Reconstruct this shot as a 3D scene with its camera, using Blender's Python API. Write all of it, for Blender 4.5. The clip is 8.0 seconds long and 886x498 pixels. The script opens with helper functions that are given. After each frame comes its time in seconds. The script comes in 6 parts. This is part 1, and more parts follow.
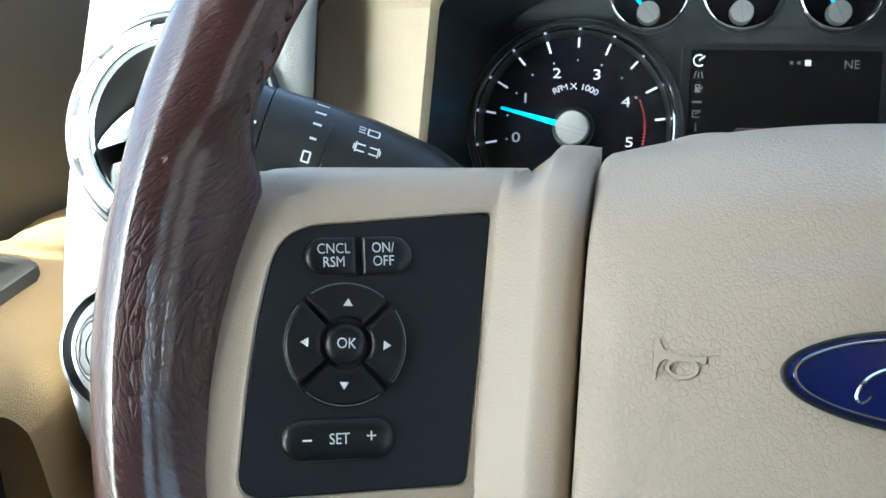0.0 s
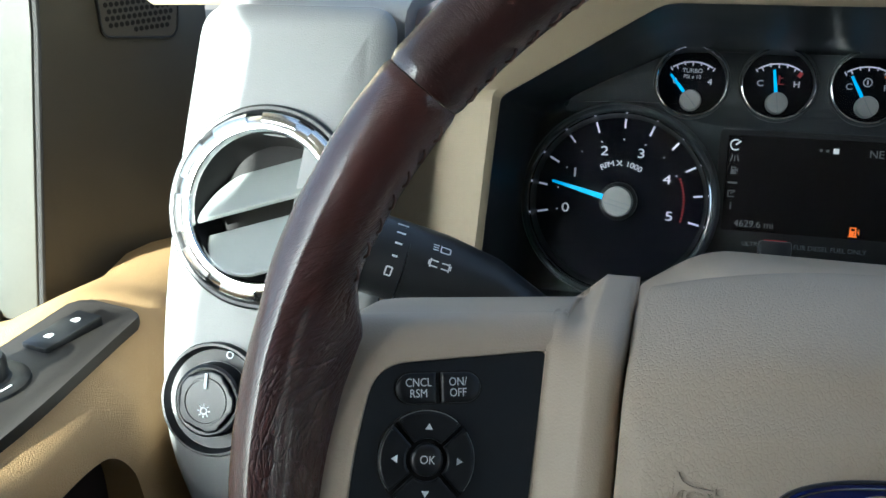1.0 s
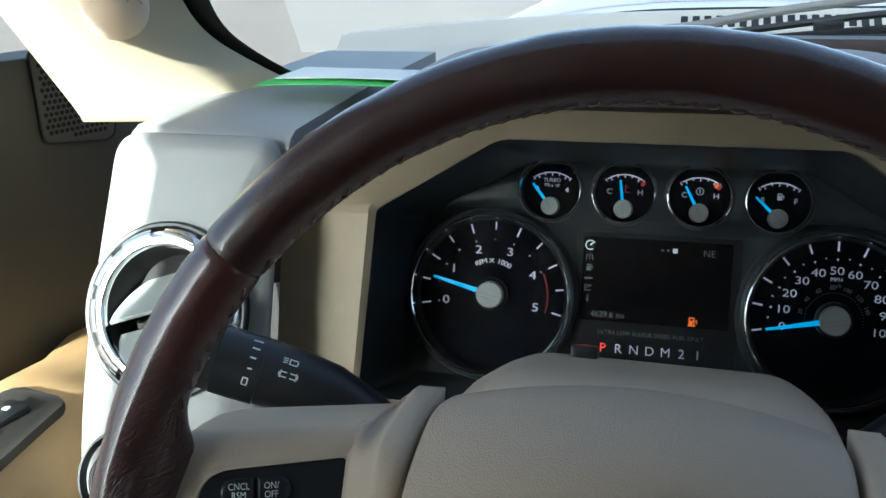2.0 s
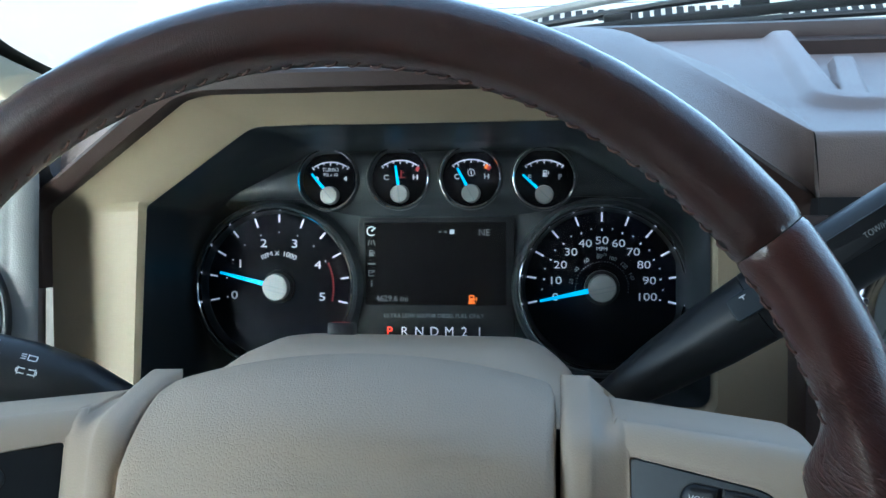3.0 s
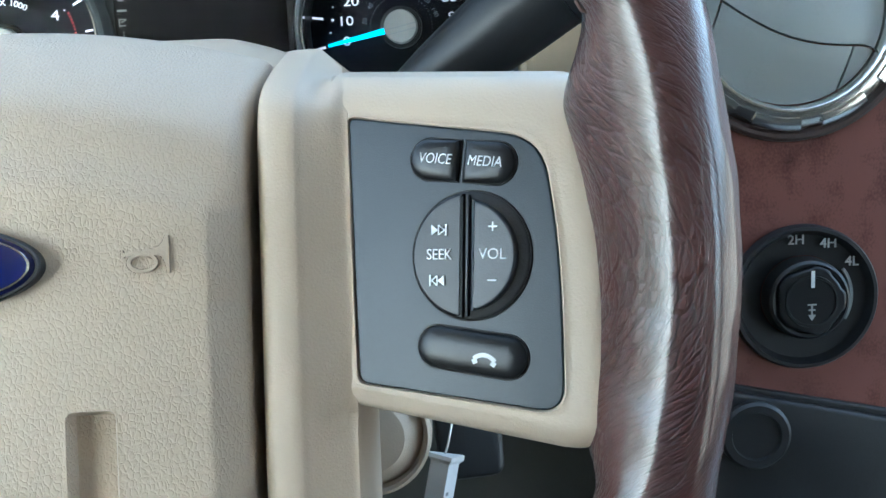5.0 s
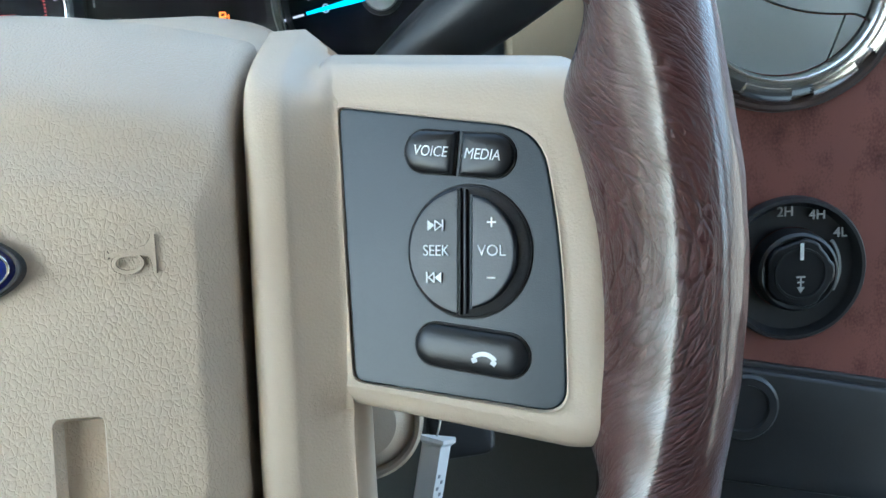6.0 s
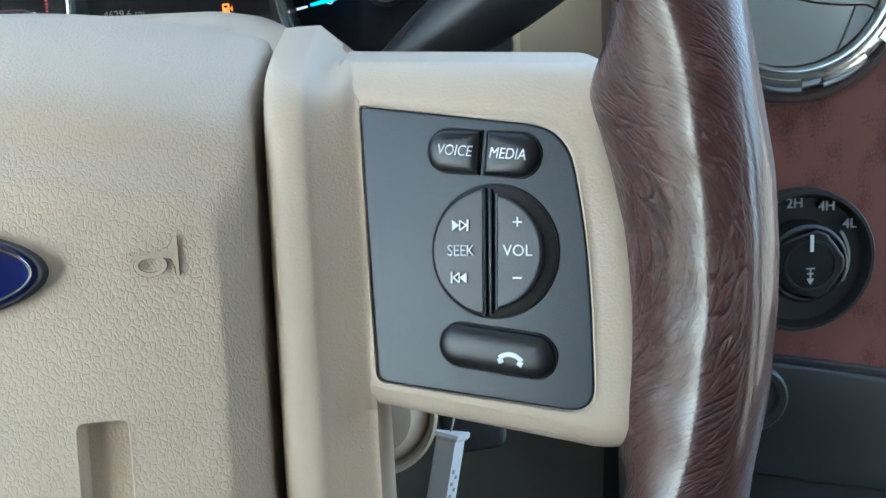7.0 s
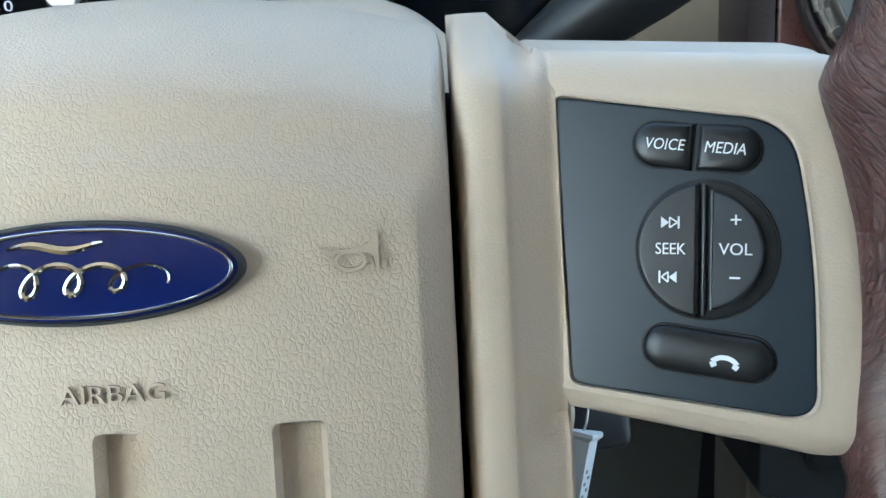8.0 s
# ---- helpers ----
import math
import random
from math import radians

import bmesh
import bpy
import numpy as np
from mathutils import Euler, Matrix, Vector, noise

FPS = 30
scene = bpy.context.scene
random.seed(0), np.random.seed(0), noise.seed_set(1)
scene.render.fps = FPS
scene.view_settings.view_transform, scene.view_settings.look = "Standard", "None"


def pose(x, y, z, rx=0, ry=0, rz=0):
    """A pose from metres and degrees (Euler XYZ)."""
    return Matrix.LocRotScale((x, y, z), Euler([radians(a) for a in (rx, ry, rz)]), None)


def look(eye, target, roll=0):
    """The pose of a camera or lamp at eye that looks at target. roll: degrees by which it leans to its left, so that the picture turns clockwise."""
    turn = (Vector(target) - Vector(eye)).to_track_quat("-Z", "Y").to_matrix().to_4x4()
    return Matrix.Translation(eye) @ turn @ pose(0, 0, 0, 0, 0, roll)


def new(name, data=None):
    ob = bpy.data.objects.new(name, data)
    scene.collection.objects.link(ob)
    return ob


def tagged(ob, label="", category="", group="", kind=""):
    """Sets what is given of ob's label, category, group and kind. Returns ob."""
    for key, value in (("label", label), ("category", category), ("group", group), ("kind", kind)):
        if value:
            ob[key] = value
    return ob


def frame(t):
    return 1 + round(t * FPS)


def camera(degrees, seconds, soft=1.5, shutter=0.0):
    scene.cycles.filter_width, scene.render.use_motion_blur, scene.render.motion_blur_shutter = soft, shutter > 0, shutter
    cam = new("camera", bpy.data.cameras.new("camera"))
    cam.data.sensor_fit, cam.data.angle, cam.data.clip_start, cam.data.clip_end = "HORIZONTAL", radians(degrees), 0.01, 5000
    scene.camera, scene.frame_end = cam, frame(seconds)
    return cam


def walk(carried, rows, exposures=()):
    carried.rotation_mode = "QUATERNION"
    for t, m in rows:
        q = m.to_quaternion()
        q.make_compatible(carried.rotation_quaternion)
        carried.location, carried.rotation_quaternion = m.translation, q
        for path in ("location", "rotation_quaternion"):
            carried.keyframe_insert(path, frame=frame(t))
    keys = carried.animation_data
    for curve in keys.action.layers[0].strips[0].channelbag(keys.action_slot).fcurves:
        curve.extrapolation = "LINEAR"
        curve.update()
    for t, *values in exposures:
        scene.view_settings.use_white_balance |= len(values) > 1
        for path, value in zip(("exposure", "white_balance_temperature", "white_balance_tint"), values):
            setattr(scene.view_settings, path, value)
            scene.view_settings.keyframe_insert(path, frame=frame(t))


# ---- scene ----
cam = camera(50.19, 8.0, soft=1.5)
# seconds, eye x y z, yaw, pitch, lean to the right
ROWS = [
    (0.0, -0.0638, -0.4743, 1.5074, 12.70, -20.08, 1.25),
    (0.5, -0.0703, -0.4934, 1.5295, 14.74, -21.04, 0.84),
    (1.0, -0.0624, -0.5084, 1.5673, 15.48, -21.29, 0.69),
    (1.2, -0.0540, -0.5138, 1.5836, 15.72, -21.25, 0.67),
    (2.3, 0.0431, -0.5473, 1.6252, 14.08, -18.27, 2.13),
    (2.5, 0.0583, -0.5474, 1.6209, 12.34, -18.14, 2.28),
    (3.0, 0.0809, -0.5433, 1.6047, 7.85, -18.16, 2.57),
    (3.5, 0.1088, -0.5287, 1.5789, 5.11, -18.13, 2.69),
    (4.0, 0.1202, -0.5171, 1.5494, 3.22, -19.47, 2.71),
    (4.5, 0.1252, -0.4994, 1.5182, 2.24, -22.95, 2.84),
    (5.0, 0.1279, -0.4812, 1.5096, 1.17, -26.24, 2.88),
    (6.5, 0.1211, -0.4704, 1.5177, -0.79, -29.61, 2.91),
    (7.0, 0.1161, -0.4681, 1.5178, -0.94, -30.01, 2.97),
    (7.5, 0.0926, -0.4606, 1.5160, -0.99, -30.43, 2.97),
    (8.0, 0.0745, -0.4589, 1.5169, -0.07, -30.62, 2.75),
]
walk(cam, [(t, pose(x, y, z, 90 + pitch, 0, yaw) @ pose(0, 0, 0, 0, 0, -lean)) for t, x, y, z, yaw, pitch, lean in ROWS],
     [(0.0, 3.80, 5150, -6), (0.5, 3.22, 5150, -6), (1.0, 2.70, 5200, -5), (2.3, 2.34, 5180, -6), (3.0, 3.22, 4860, -9), (3.5, 3.80, 4840, -8.5), (4.0, 4.48, 4800, -10), (5.0, 4.58, 5160, -8.5), (8.0, 4.42, 5180, -8.2)])

# ---- world and sun ----
SUN_EL = 20.0                       # a low sun behind the cab, to its left
sun_dir = Vector((-0.25, -0.968, 0)).normalized() * math.cos(radians(SUN_EL)) + Vector((0, 0, math.sin(radians(SUN_EL))))
world = bpy.data.worlds.new("sky")
scene.world = world
world.use_nodes = True
wn = world.node_tree
sky = wn.nodes.new("ShaderNodeTexSky")
sky.sky_type, sky.sun_disc = "NISHITA", False
sky.sun_elevation = radians(SUN_EL)
sky.dust_density, sky.ozone_density, sky.air_density = 5.0, 0.3, 0.6
sky.sun_rotation = math.atan2(sun_dir.x, sun_dir.y)
pale = wn.nodes.new("ShaderNodeHueSaturation")   # hazy, pale sky
pale.inputs["Saturation"].default_value = 0.65
wn.links.new(sky.outputs[0], pale.inputs["Color"])
wn.links.new(pale.outputs[0], wn.nodes["Background"].inputs[0])
wn.nodes["Background"].inputs[1].default_value = 0.1
sun = bpy.data.lights.new("sun", "SUN")
sun.energy, sun.angle, sun.color = 5.0, radians(0.5), (1.0, 0.88, 0.72)
sun_ob = new("sun", sun)
sun_ob.matrix_world = look(sun_dir * 20, (0, 0, 0))


# ---- materials ----
def material(name, colour, rough=0.5, metal=0.0, vary=0.12, scale=40.0, bump=0.0, bump_scale=600.0, coat=0.0, grain="noise", emit=0.0, stretch=(1, 1, 1), ior=1.45, fine=0.04, relief=0.0006, pebble=0.17, wander=1.0):
    """A surface with stains and grain at two scales and a fine relief."""
    m = bpy.data.materials.new(name)
    m.use_nodes = True
    nt = m.node_tree
    p = nt.nodes["Principled BSDF"]
    p.inputs["Roughness"].default_value, p.inputs["Metallic"].default_value = rough, metal
    p.inputs["Coat Weight"].default_value, p.inputs["Coat Roughness"].default_value = coat, 0.12
    p.inputs["IOR"].default_value = ior
    co = nt.nodes.new("ShaderNodeTexCoord")
    mp = nt.nodes.new("ShaderNodeMapping")
    mp.inputs["Scale"].default_value = stretch
    nt.links.new(co.outputs["Object"], mp.inputs[0])
    a = nt.nodes.new("ShaderNodeTexNoise")
    a.inputs["Scale"].default_value, a.inputs["Detail"].default_value = scale, 6
    b = nt.nodes.new("ShaderNodeTexNoise")
    b.inputs["Scale"].default_value, b.inputs["Detail"].default_value = scale * 17, 3
    for n in (a, b):
        nt.links.new(mp.outputs[0], n.inputs["Vector"])
    mix = nt.nodes.new("ShaderNodeMath")
    mix.operation = "MULTIPLY_ADD"
    nt.links.new(b.outputs[0], mix.inputs[0])
    mix.inputs[1].default_value = fine / max(vary, 1e-3)
    nt.links.new(a.outputs[0], mix.inputs[2])
    ramp = nt.nodes.new("ShaderNodeValToRGB")
    lo, hi = [max(0, c * (1 - vary)) for c in colour], [min(1, c * (1 + vary)) for c in colour]
    ramp.color_ramp.elements[0].position, ramp.color_ramp.elements[0].color = 0.3, (*lo, 1)
    ramp.color_ramp.elements[1].position, ramp.color_ramp.elements[1].color = 0.75, (*hi, 1)
    nt.links.new(mix.outputs[0], ramp.inputs[0])
    nt.links.new(ramp.outputs[0], p.inputs["Base Color"])
    rr_ = nt.nodes.new("ShaderNodeMapRange")
    rr_.inputs["To Min"].default_value, rr_.inputs["To Max"].default_value = max(0.02, rough * 0.82), min(1, rough * 1.15)
    nt.links.new(a.outputs[0], rr_.inputs[0])
    nt.links.new(rr_.outputs[0], p.inputs["Roughness"])
    if bump:
        bp = nt.nodes.new("ShaderNodeBump")
        bp.inputs["Strength"].default_value, bp.inputs["Distance"].default_value = min(1, bump), relief
        if grain == "hide":
            v = nt.nodes.new("ShaderNodeTexVoronoi")
            v.feature = "DISTANCE_TO_EDGE"
            v.inputs["Scale"].default_value = bump_scale
            warp = nt.nodes.new("ShaderNodeTexNoise")
            warp.inputs["Scale"].default_value, warp.inputs["Detail"].default_value = bump_scale * 0.8, 3
            nt.links.new(mp.outputs[0], warp.inputs["Vector"])
            add = nt.nodes.new("ShaderNodeVectorMath")
            add.operation = "MULTIPLY_ADD"
            add.inputs[1].default_value = (wander / bump_scale,) * 3
            nt.links.new(warp.outputs["Color"], add.inputs[0])
            nt.links.new(mp.outputs[0], add.inputs[2])
            nt.links.new(add.outputs[0], v.inputs["Vector"])
            sm = nt.nodes.new("ShaderNodeMapRange")
            sm.interpolation_type = "SMOOTHSTEP"
            sm.inputs["From Max"].default_value = pebble
            nt.links.new(v.outputs["Distance"], sm.inputs[0])
            nt.links.new(sm.outputs[0], bp.inputs["Height"])
        else:
            g = nt.nodes.new("ShaderNodeTexNoise")
            g.inputs["Scale"].default_value, g.inputs["Detail"].default_value = bump_scale, 4
            nt.links.new(mp.outputs[0], g.inputs["Vector"])
            nt.links.new(g.outputs[0], bp.inputs["Height"])
        nt.links.new(bp.outputs[0], p.inputs["Normal"])
    if emit:
        p.inputs["Emission Color"].default_value, p.inputs["Emission Strength"].default_value = (*colour, 1), emit
    return m


def leather(name, colour, rough, wrinkle, coat=0.1):
    """Wheel leather: pores, and creases that follow the surface's own run and girth."""
    m = material(name, colour, rough, vary=0.07, scale=60, bump=0.4, bump_scale=1250, coat=coat, grain="hide", relief=0.00014, fine=0.02)
    m.node_tree.nodes["Principled BSDF"].inputs["Coat Roughness"].default_value = 0.16
    nt = m.node_tree
    p = nt.nodes["Principled BSDF"]
    old = p.inputs["Normal"].links[0].from_node
    uv = nt.nodes.new("ShaderNodeUVMap")
    mp = nt.nodes.new("ShaderNodeMapping")
    mp.inputs["Scale"].default_value = (640, 125, 1)
    nt.links.new(uv.outputs[0], mp.inputs[0])
    n = nt.nodes.new("ShaderNodeTexNoise")
    n.inputs["Scale"].default_value, n.inputs["Detail"].default_value = 0.7, 3
    nt.links.new(mp.outputs[0], n.inputs["Vector"])
    warp = nt.nodes.new("ShaderNodeVectorMath")
    warp.operation = "MULTIPLY_ADD"
    warp.inputs[1].default_value = (0.8, 0.8, 0)
    nt.links.new(n.outputs["Color"], warp.inputs[0])
    nt.links.new(mp.outputs[0], warp.inputs[2])
    folds = []
    for scale, wide in ((1.0, 0.17), (2.3, 0.2)):
        v = nt.nodes.new("ShaderNodeTexVoronoi")
        v.voronoi_dimensions, v.feature = "2D", "DISTANCE_TO_EDGE"
        v.inputs["Scale"].default_value = scale
        nt.links.new(warp.outputs[0], v.inputs["Vector"])
        sm = nt.nodes.new("ShaderNodeMapRange")
        sm.interpolation_type = "SMOOTHSTEP"
        sm.inputs["From Max"].default_value = wide
        nt.links.new(v.outputs["Distance"], sm.inputs[0])
        folds.append(sm)
    sm = nt.nodes.new("ShaderNodeMath")
    sm.operation = "MULTIPLY_ADD"
    sm.inputs[1].default_value = 0.35
    nt.links.new(folds[1].outputs[0], sm.inputs[0])
    nt.links.new(folds[0].outputs[0], sm.inputs[2])
    at = nt.nodes.new("ShaderNodeAttribute")
    at.attribute_name = "crease"
    bp = nt.nodes.new("ShaderNodeBump")
    bp.inputs["Distance"].default_value = 0.00075
    st = nt.nodes.new("ShaderNodeMath")
    st.operation = "MULTIPLY"
    st.inputs[1].default_value = wrinkle
    nt.links.new(at.outputs["Fac"], st.inputs[0])
    nt.links.new(st.outputs[0], bp.inputs["Strength"])
    nt.links.new(sm.outputs[0], bp.inputs["Height"])
    nt.links.new(old.outputs[0], bp.inputs["Normal"])
    nt.links.new(bp.outputs[0], p.inputs["Normal"])
    return m


def wood(name):
    m = material(name, (0.110, 0.047, 0.040), 0.25, vary=0.75, scale=45, stretch=(1.4, 1, 0.5), coat=1.0, fine=0.35)
    return m


def glass(name, tint=(1, 1, 1), rough=0.03, gloss=0.05):
    m = bpy.data.materials.new(name)
    m.use_nodes = True
    nt = m.node_tree
    nt.nodes.remove(nt.nodes["Principled BSDF"])
    tr, gl, mx = (nt.nodes.new(k) for k in ("ShaderNodeBsdfTransparent", "ShaderNodeBsdfGlossy", "ShaderNodeMixShader"))
    tr.inputs[0].default_value = (*tint, 1)
    gl.inputs["Roughness"].default_value = rough
    mx.inputs[0].default_value = gloss
    nt.links.new(tr.outputs[0], mx.inputs[1])
    nt.links.new(gl.outputs[0], mx.inputs[2])
    nt.links.new(mx.outputs[0], nt.nodes["Material Output"].inputs[0])
    return m


BEIGE = material("beige_plastic", (0.455, 0.375, 0.285), 0.48, vary=0.05, scale=25, bump=0.22, bump_scale=1500)
BEIGE_HIDE = material("beige_grained_vinyl", (0.455, 0.375, 0.285), 0.5, vary=0.05, scale=30, bump=0.4, bump_scale=780, grain="hide", stretch=(1, 0.72, 1), relief=0.0003, pebble=0.24, wander=1.25)
BEIGE_TRIM = material("beige_trim", (0.37, 0.31, 0.215), 0.55, vary=0.05, scale=20, bump=0.2, bump_scale=1300)
GAP = material("dark_gap", (0.012, 0.011, 0.011), 0.8, vary=0.2)
PANEL = material("black_satin_plastic", (0.011, 0.013, 0.017), 0.42, vary=0.1, scale=50, bump=0.05, bump_scale=2500)
DOOR_PLATE = material("warm_grey_plastic", (0.032, 0.0285, 0.025), 0.5, vary=0.1, scale=50, bump=0.15, bump_scale=1800)
POCKET_SHADE = material("pocket_shade_brown", (0.030, 0.021, 0.017), 0.7, vary=0.15, scale=40)
PANEL_GREY = material("charcoal_satin_plastic", (0.014, 0.022, 0.031), 0.32, vary=0.1, scale=50, bump=0.08, bump_scale=2500, ior=1.38)
BUTTON = material("button_black", (0.008, 0.009, 0.011), 0.34, vary=0.15, scale=80, bump=0.08, bump_scale=2000)
BUTTON_GREY = material("button_grey", (0.024, 0.027, 0.032), 0.32, vary=0.12, scale=80, bump=0.08, bump_scale=2000)
WHITE_INK = material("white_marking", (0.72, 0.74, 0.76), 0.5, vary=0.05)
GREY_INK = material("grey_marking", (0.22, 0.24, 0.26), 0.5, vary=0.05)
CAP = material("grey_cap", (0.30, 0.31, 0.31), 0.5, 0.3, vary=0.06, scale=60)
RING_CHROME = material("worn_chrome", (0.82, 0.82, 0.81), 0.2, 1.0, vary=0.05, scale=40)
CHROME = material("chrome", (0.82, 0.82, 0.82), 0.08, 1.0, vary=0.04, scale=30)
SATIN = material("satin_silver", (0.55, 0.57, 0.58), 0.3, 1.0, vary=0.06, scale=60)
SATIN_GREY = material("grey_arm_paint", (0.22, 0.22, 0.21), 0.4, vary=0.08, scale=30)
LEATHER_TOP = leather("dark_brown_leather", (0.036, 0.0120, 0.0108), 0.30, 0.9, 1.0)
LEATHER_SIDE = leather("red_brown_leather", (0.060, 0.0170, 0.0145), 0.30, 1.0, 1.0)
LIGHT_INK = material("pale_marking", (0.4, 0.41, 0.42), 0.5, vary=0.05)
THREAD = material("brown_thread", (0.12, 0.068, 0.055), 0.7, vary=0.2)
BADGE_BLUE = material("blue_enamel", (0.006, 0.012, 0.085), 0.12, vary=0.05, coat=0.8)
DASH = material("grained_brown_dash", (0.245, 0.194, 0.178), 0.4, vary=0.06, scale=20, bump=0.45, bump_scale=750, grain="hide", relief=0.0004)
DASH_LIP = material("dark_brown_trim", (0.05, 0.034, 0.03), 0.45, vary=0.1, bump=0.3, bump_scale=900)
POD = material("grey_beige_plastic", (0.24, 0.243, 0.24), 0.45, vary=0.05, scale=20, bump=0.3, bump_scale=1200)
VENT = material("vent_grey_plastic", (0.235, 0.25, 0.245), 0.42, vary=0.06, bump=0.15, bump_scale=1500)
FRAME_GREY = material("grey_window_frame", (0.055, 0.057, 0.05), 0.45, vary=0.08, scale=30)
VENT_DARK = material("dark_grey_plastic", (0.085, 0.078, 0.066), 0.45, vary=0.08, scale=60)
WOOD = wood("dark_wood_veneer")
BLACK = material("black_plastic", (0.016, 0.017, 0.019), 0.38, vary=0.15, scale=40, bump=0.12, bump_scale=1500)
HOUSING = material("gunmetal_plastic", (0.034, 0.041, 0.047), 0.36, vary=0.08, scale=30, bump=0.1, bump_scale=2000)
CLUSTER_GREY = material("dark_silver_plastic", (0.052, 0.059, 0.064), 0.34, 0.2, vary=0.06, scale=30)
DIAL = material("dial_black", (0.004, 0.0045, 0.008), 0.55, vary=0.1, ior=1.12)
TICK = material("dial_white", (0.75, 0.68, 0.8), 0.5, vary=0.03, emit=0.05)
DIGIT = material("dial_digit", (0.66, 0.63, 0.7), 0.5, vary=0.03, emit=0.025)
RED_INK = material("dial_red", (0.5, 0.03, 0.03), 0.5, vary=0.05, emit=0.012)
NEEDLE = material("needle_blue", (0.05, 0.45, 0.85), 0.4, vary=0.03, emit=0.1)
SCREEN = material("display_glass", (0.008, 0.007, 0.008), 0.5, vary=0.1, scale=10, ior=1.12)
SCREEN_INK = material("display_white", (0.8, 0.8, 0.8), 0.5, vary=0.02, emit=0.05)
SCREEN_DIM = material("display_grey", (0.2, 0.2, 0.2), 0.5, vary=0.02, emit=0.012)
ORANGE = material("display_orange", (1.0, 0.2, 0.02), 0.5, vary=0.02, emit=0.09)
GEAR_RED = material("display_red", (1.0, 0.06, 0.02), 0.5, vary=0.02, emit=0.12)
# taupe darkened in the base colour, as the trim looks when shaded
DOOR_TRIM = material("shaded_taupe_plastic", (0.066, 0.060, 0.048), 0.55, vary=0.06, bump=0.3, bump_scale=1000)
ARMREST = material("tan_door_vinyl", (0.45, 0.30, 0.14), 0.5, vary=0.07, bump=0.5, bump_scale=700, grain="hide")
PILLAR = material("beige_pillar_cloth", (0.36, 0.31, 0.215), 0.8, vary=0.05, bump=0.4, bump_scale=1800)
HEADLINER = material("headliner_cloth", (0.48, 0.43, 0.36), 0.9, vary=0.05, bump=0.3, bump_scale=1200)
CARPET = material("dark_carpet", (0.04, 0.035, 0.03), 0.95, vary=0.25, bump=0.6, bump_scale=500)
PAINT_WHITE = material("white_car_paint", (0.78, 0.78, 0.77), 0.4, vary=0.02, scale=3, coat=0.15)
STRIPE = material("red_pinstripe", (0.35, 0.02, 0.03), 0.3, vary=0.05)
RUBBER = material("black_rubber", (0.015, 0.015, 0.015), 0.7, vary=0.2, bump=0.2)
COWL = material("cowl_plastic", (0.02, 0.02, 0.021), 0.5, vary=0.15, bump=0.3)
COWL_LIGHT = material("cowl_cream", (0.6, 0.56, 0.48), 0.5, vary=0.06)
GROUND = material("pale_concrete", (0.110, 0.097, 0.086), 0.9, vary=0.12, scale=0.5, bump=0.3, bump_scale=30)
GROUND_LIGHT = material("worn_concrete", (0.145, 0.136, 0.128), 0.9, vary=0.1, scale=0.7, bump=0.3, bump_scale=30)
PAPER_W = material("white_paper", (0.78, 0.78, 0.76), 0.8, vary=0.04, scale=15)
PAPER_G = material("green_print", (0.12, 0.55, 0.08), 0.7, vary=0.06, scale=20)
TAG = material("white_tag", (0.66, 0.67, 0.68), 0.45, vary=0.04, scale=50)
GLASS = glass("window_glass")
LENS = glass("gauge_lens", rough=0.1, gloss=0.02)
KNEE = material("grey_knee_plastic", (0.055, 0.056, 0.05), 0.55, vary=0.08, scale=20, bump=0.3, bump_scale=1000)


# ---- building helpers ----
def rr(corners, radii, k=5):
    """An outline with rounded corners, k + 1 points to a corner."""
    out, n = [], len(corners)
    for i in range(n):
        c = Vector(corners[i])
        r = radii[i] if isinstance(radii, (list, tuple)) else radii
        a, b = Vector(corners[i - 1]) - c, Vector(corners[(i + 1) % n]) - c
        p, q = c + a.normalized() * min(r, a.length * 0.49), c + b.normalized() * min(r, b.length * 0.49)
        for j in range(k + 1):
            s = j / k
            out.append(tuple(p * (1 - s) ** 2 + c * 2 * s * (1 - s) + q * s * s))
    return out


def shrink(outline, d):
    """The outline (counter-clockwise) moved inwards by d."""
    out, n = [], len(outline)
    for i in range(n):
        p, q = Vector(outline[i - 1]), Vector(outline[(i + 1) % n])
        t = (q - p).normalized()
        out.append((outline[i][0] - t.y * d, outline[i][1] + t.x * d))
    return out


def circle(r, n=48, x=0.0, y=0.0, ry=None):
    return [(x + r * math.cos(2 * math.pi * i / n), y + (ry or r) * math.sin(2 * math.pi * i / n)) for i in range(n)]


def pill(w, h, k=10):
    r = h / 2
    right = [(w / 2 - r + r * math.cos(a), r * math.sin(a)) for a in [math.pi * (i / k - 0.5) for i in range(k + 1)]]
    return right + [(-x, -y) for x, y in right]


def lift(outline, z):
    return [(x, y, z) for x, y in outline]


def rings(bm, loops, cap0=False, cap1=True, closed=True):
    rows = [[bm.verts.new(p) for p in loop] for loop in loops]
    n = len(rows[0])
    for a, b in zip(rows, rows[1:]):
        for i in range(n if closed else n - 1):
            j = (i + 1) % n
            bm.faces.new((a[i], a[j], b[j], b[i]))
    if cap0:
        bm.faces.new(rows[0][::-1])
    if cap1:
        bm.faces.new(rows[-1])
    return rows


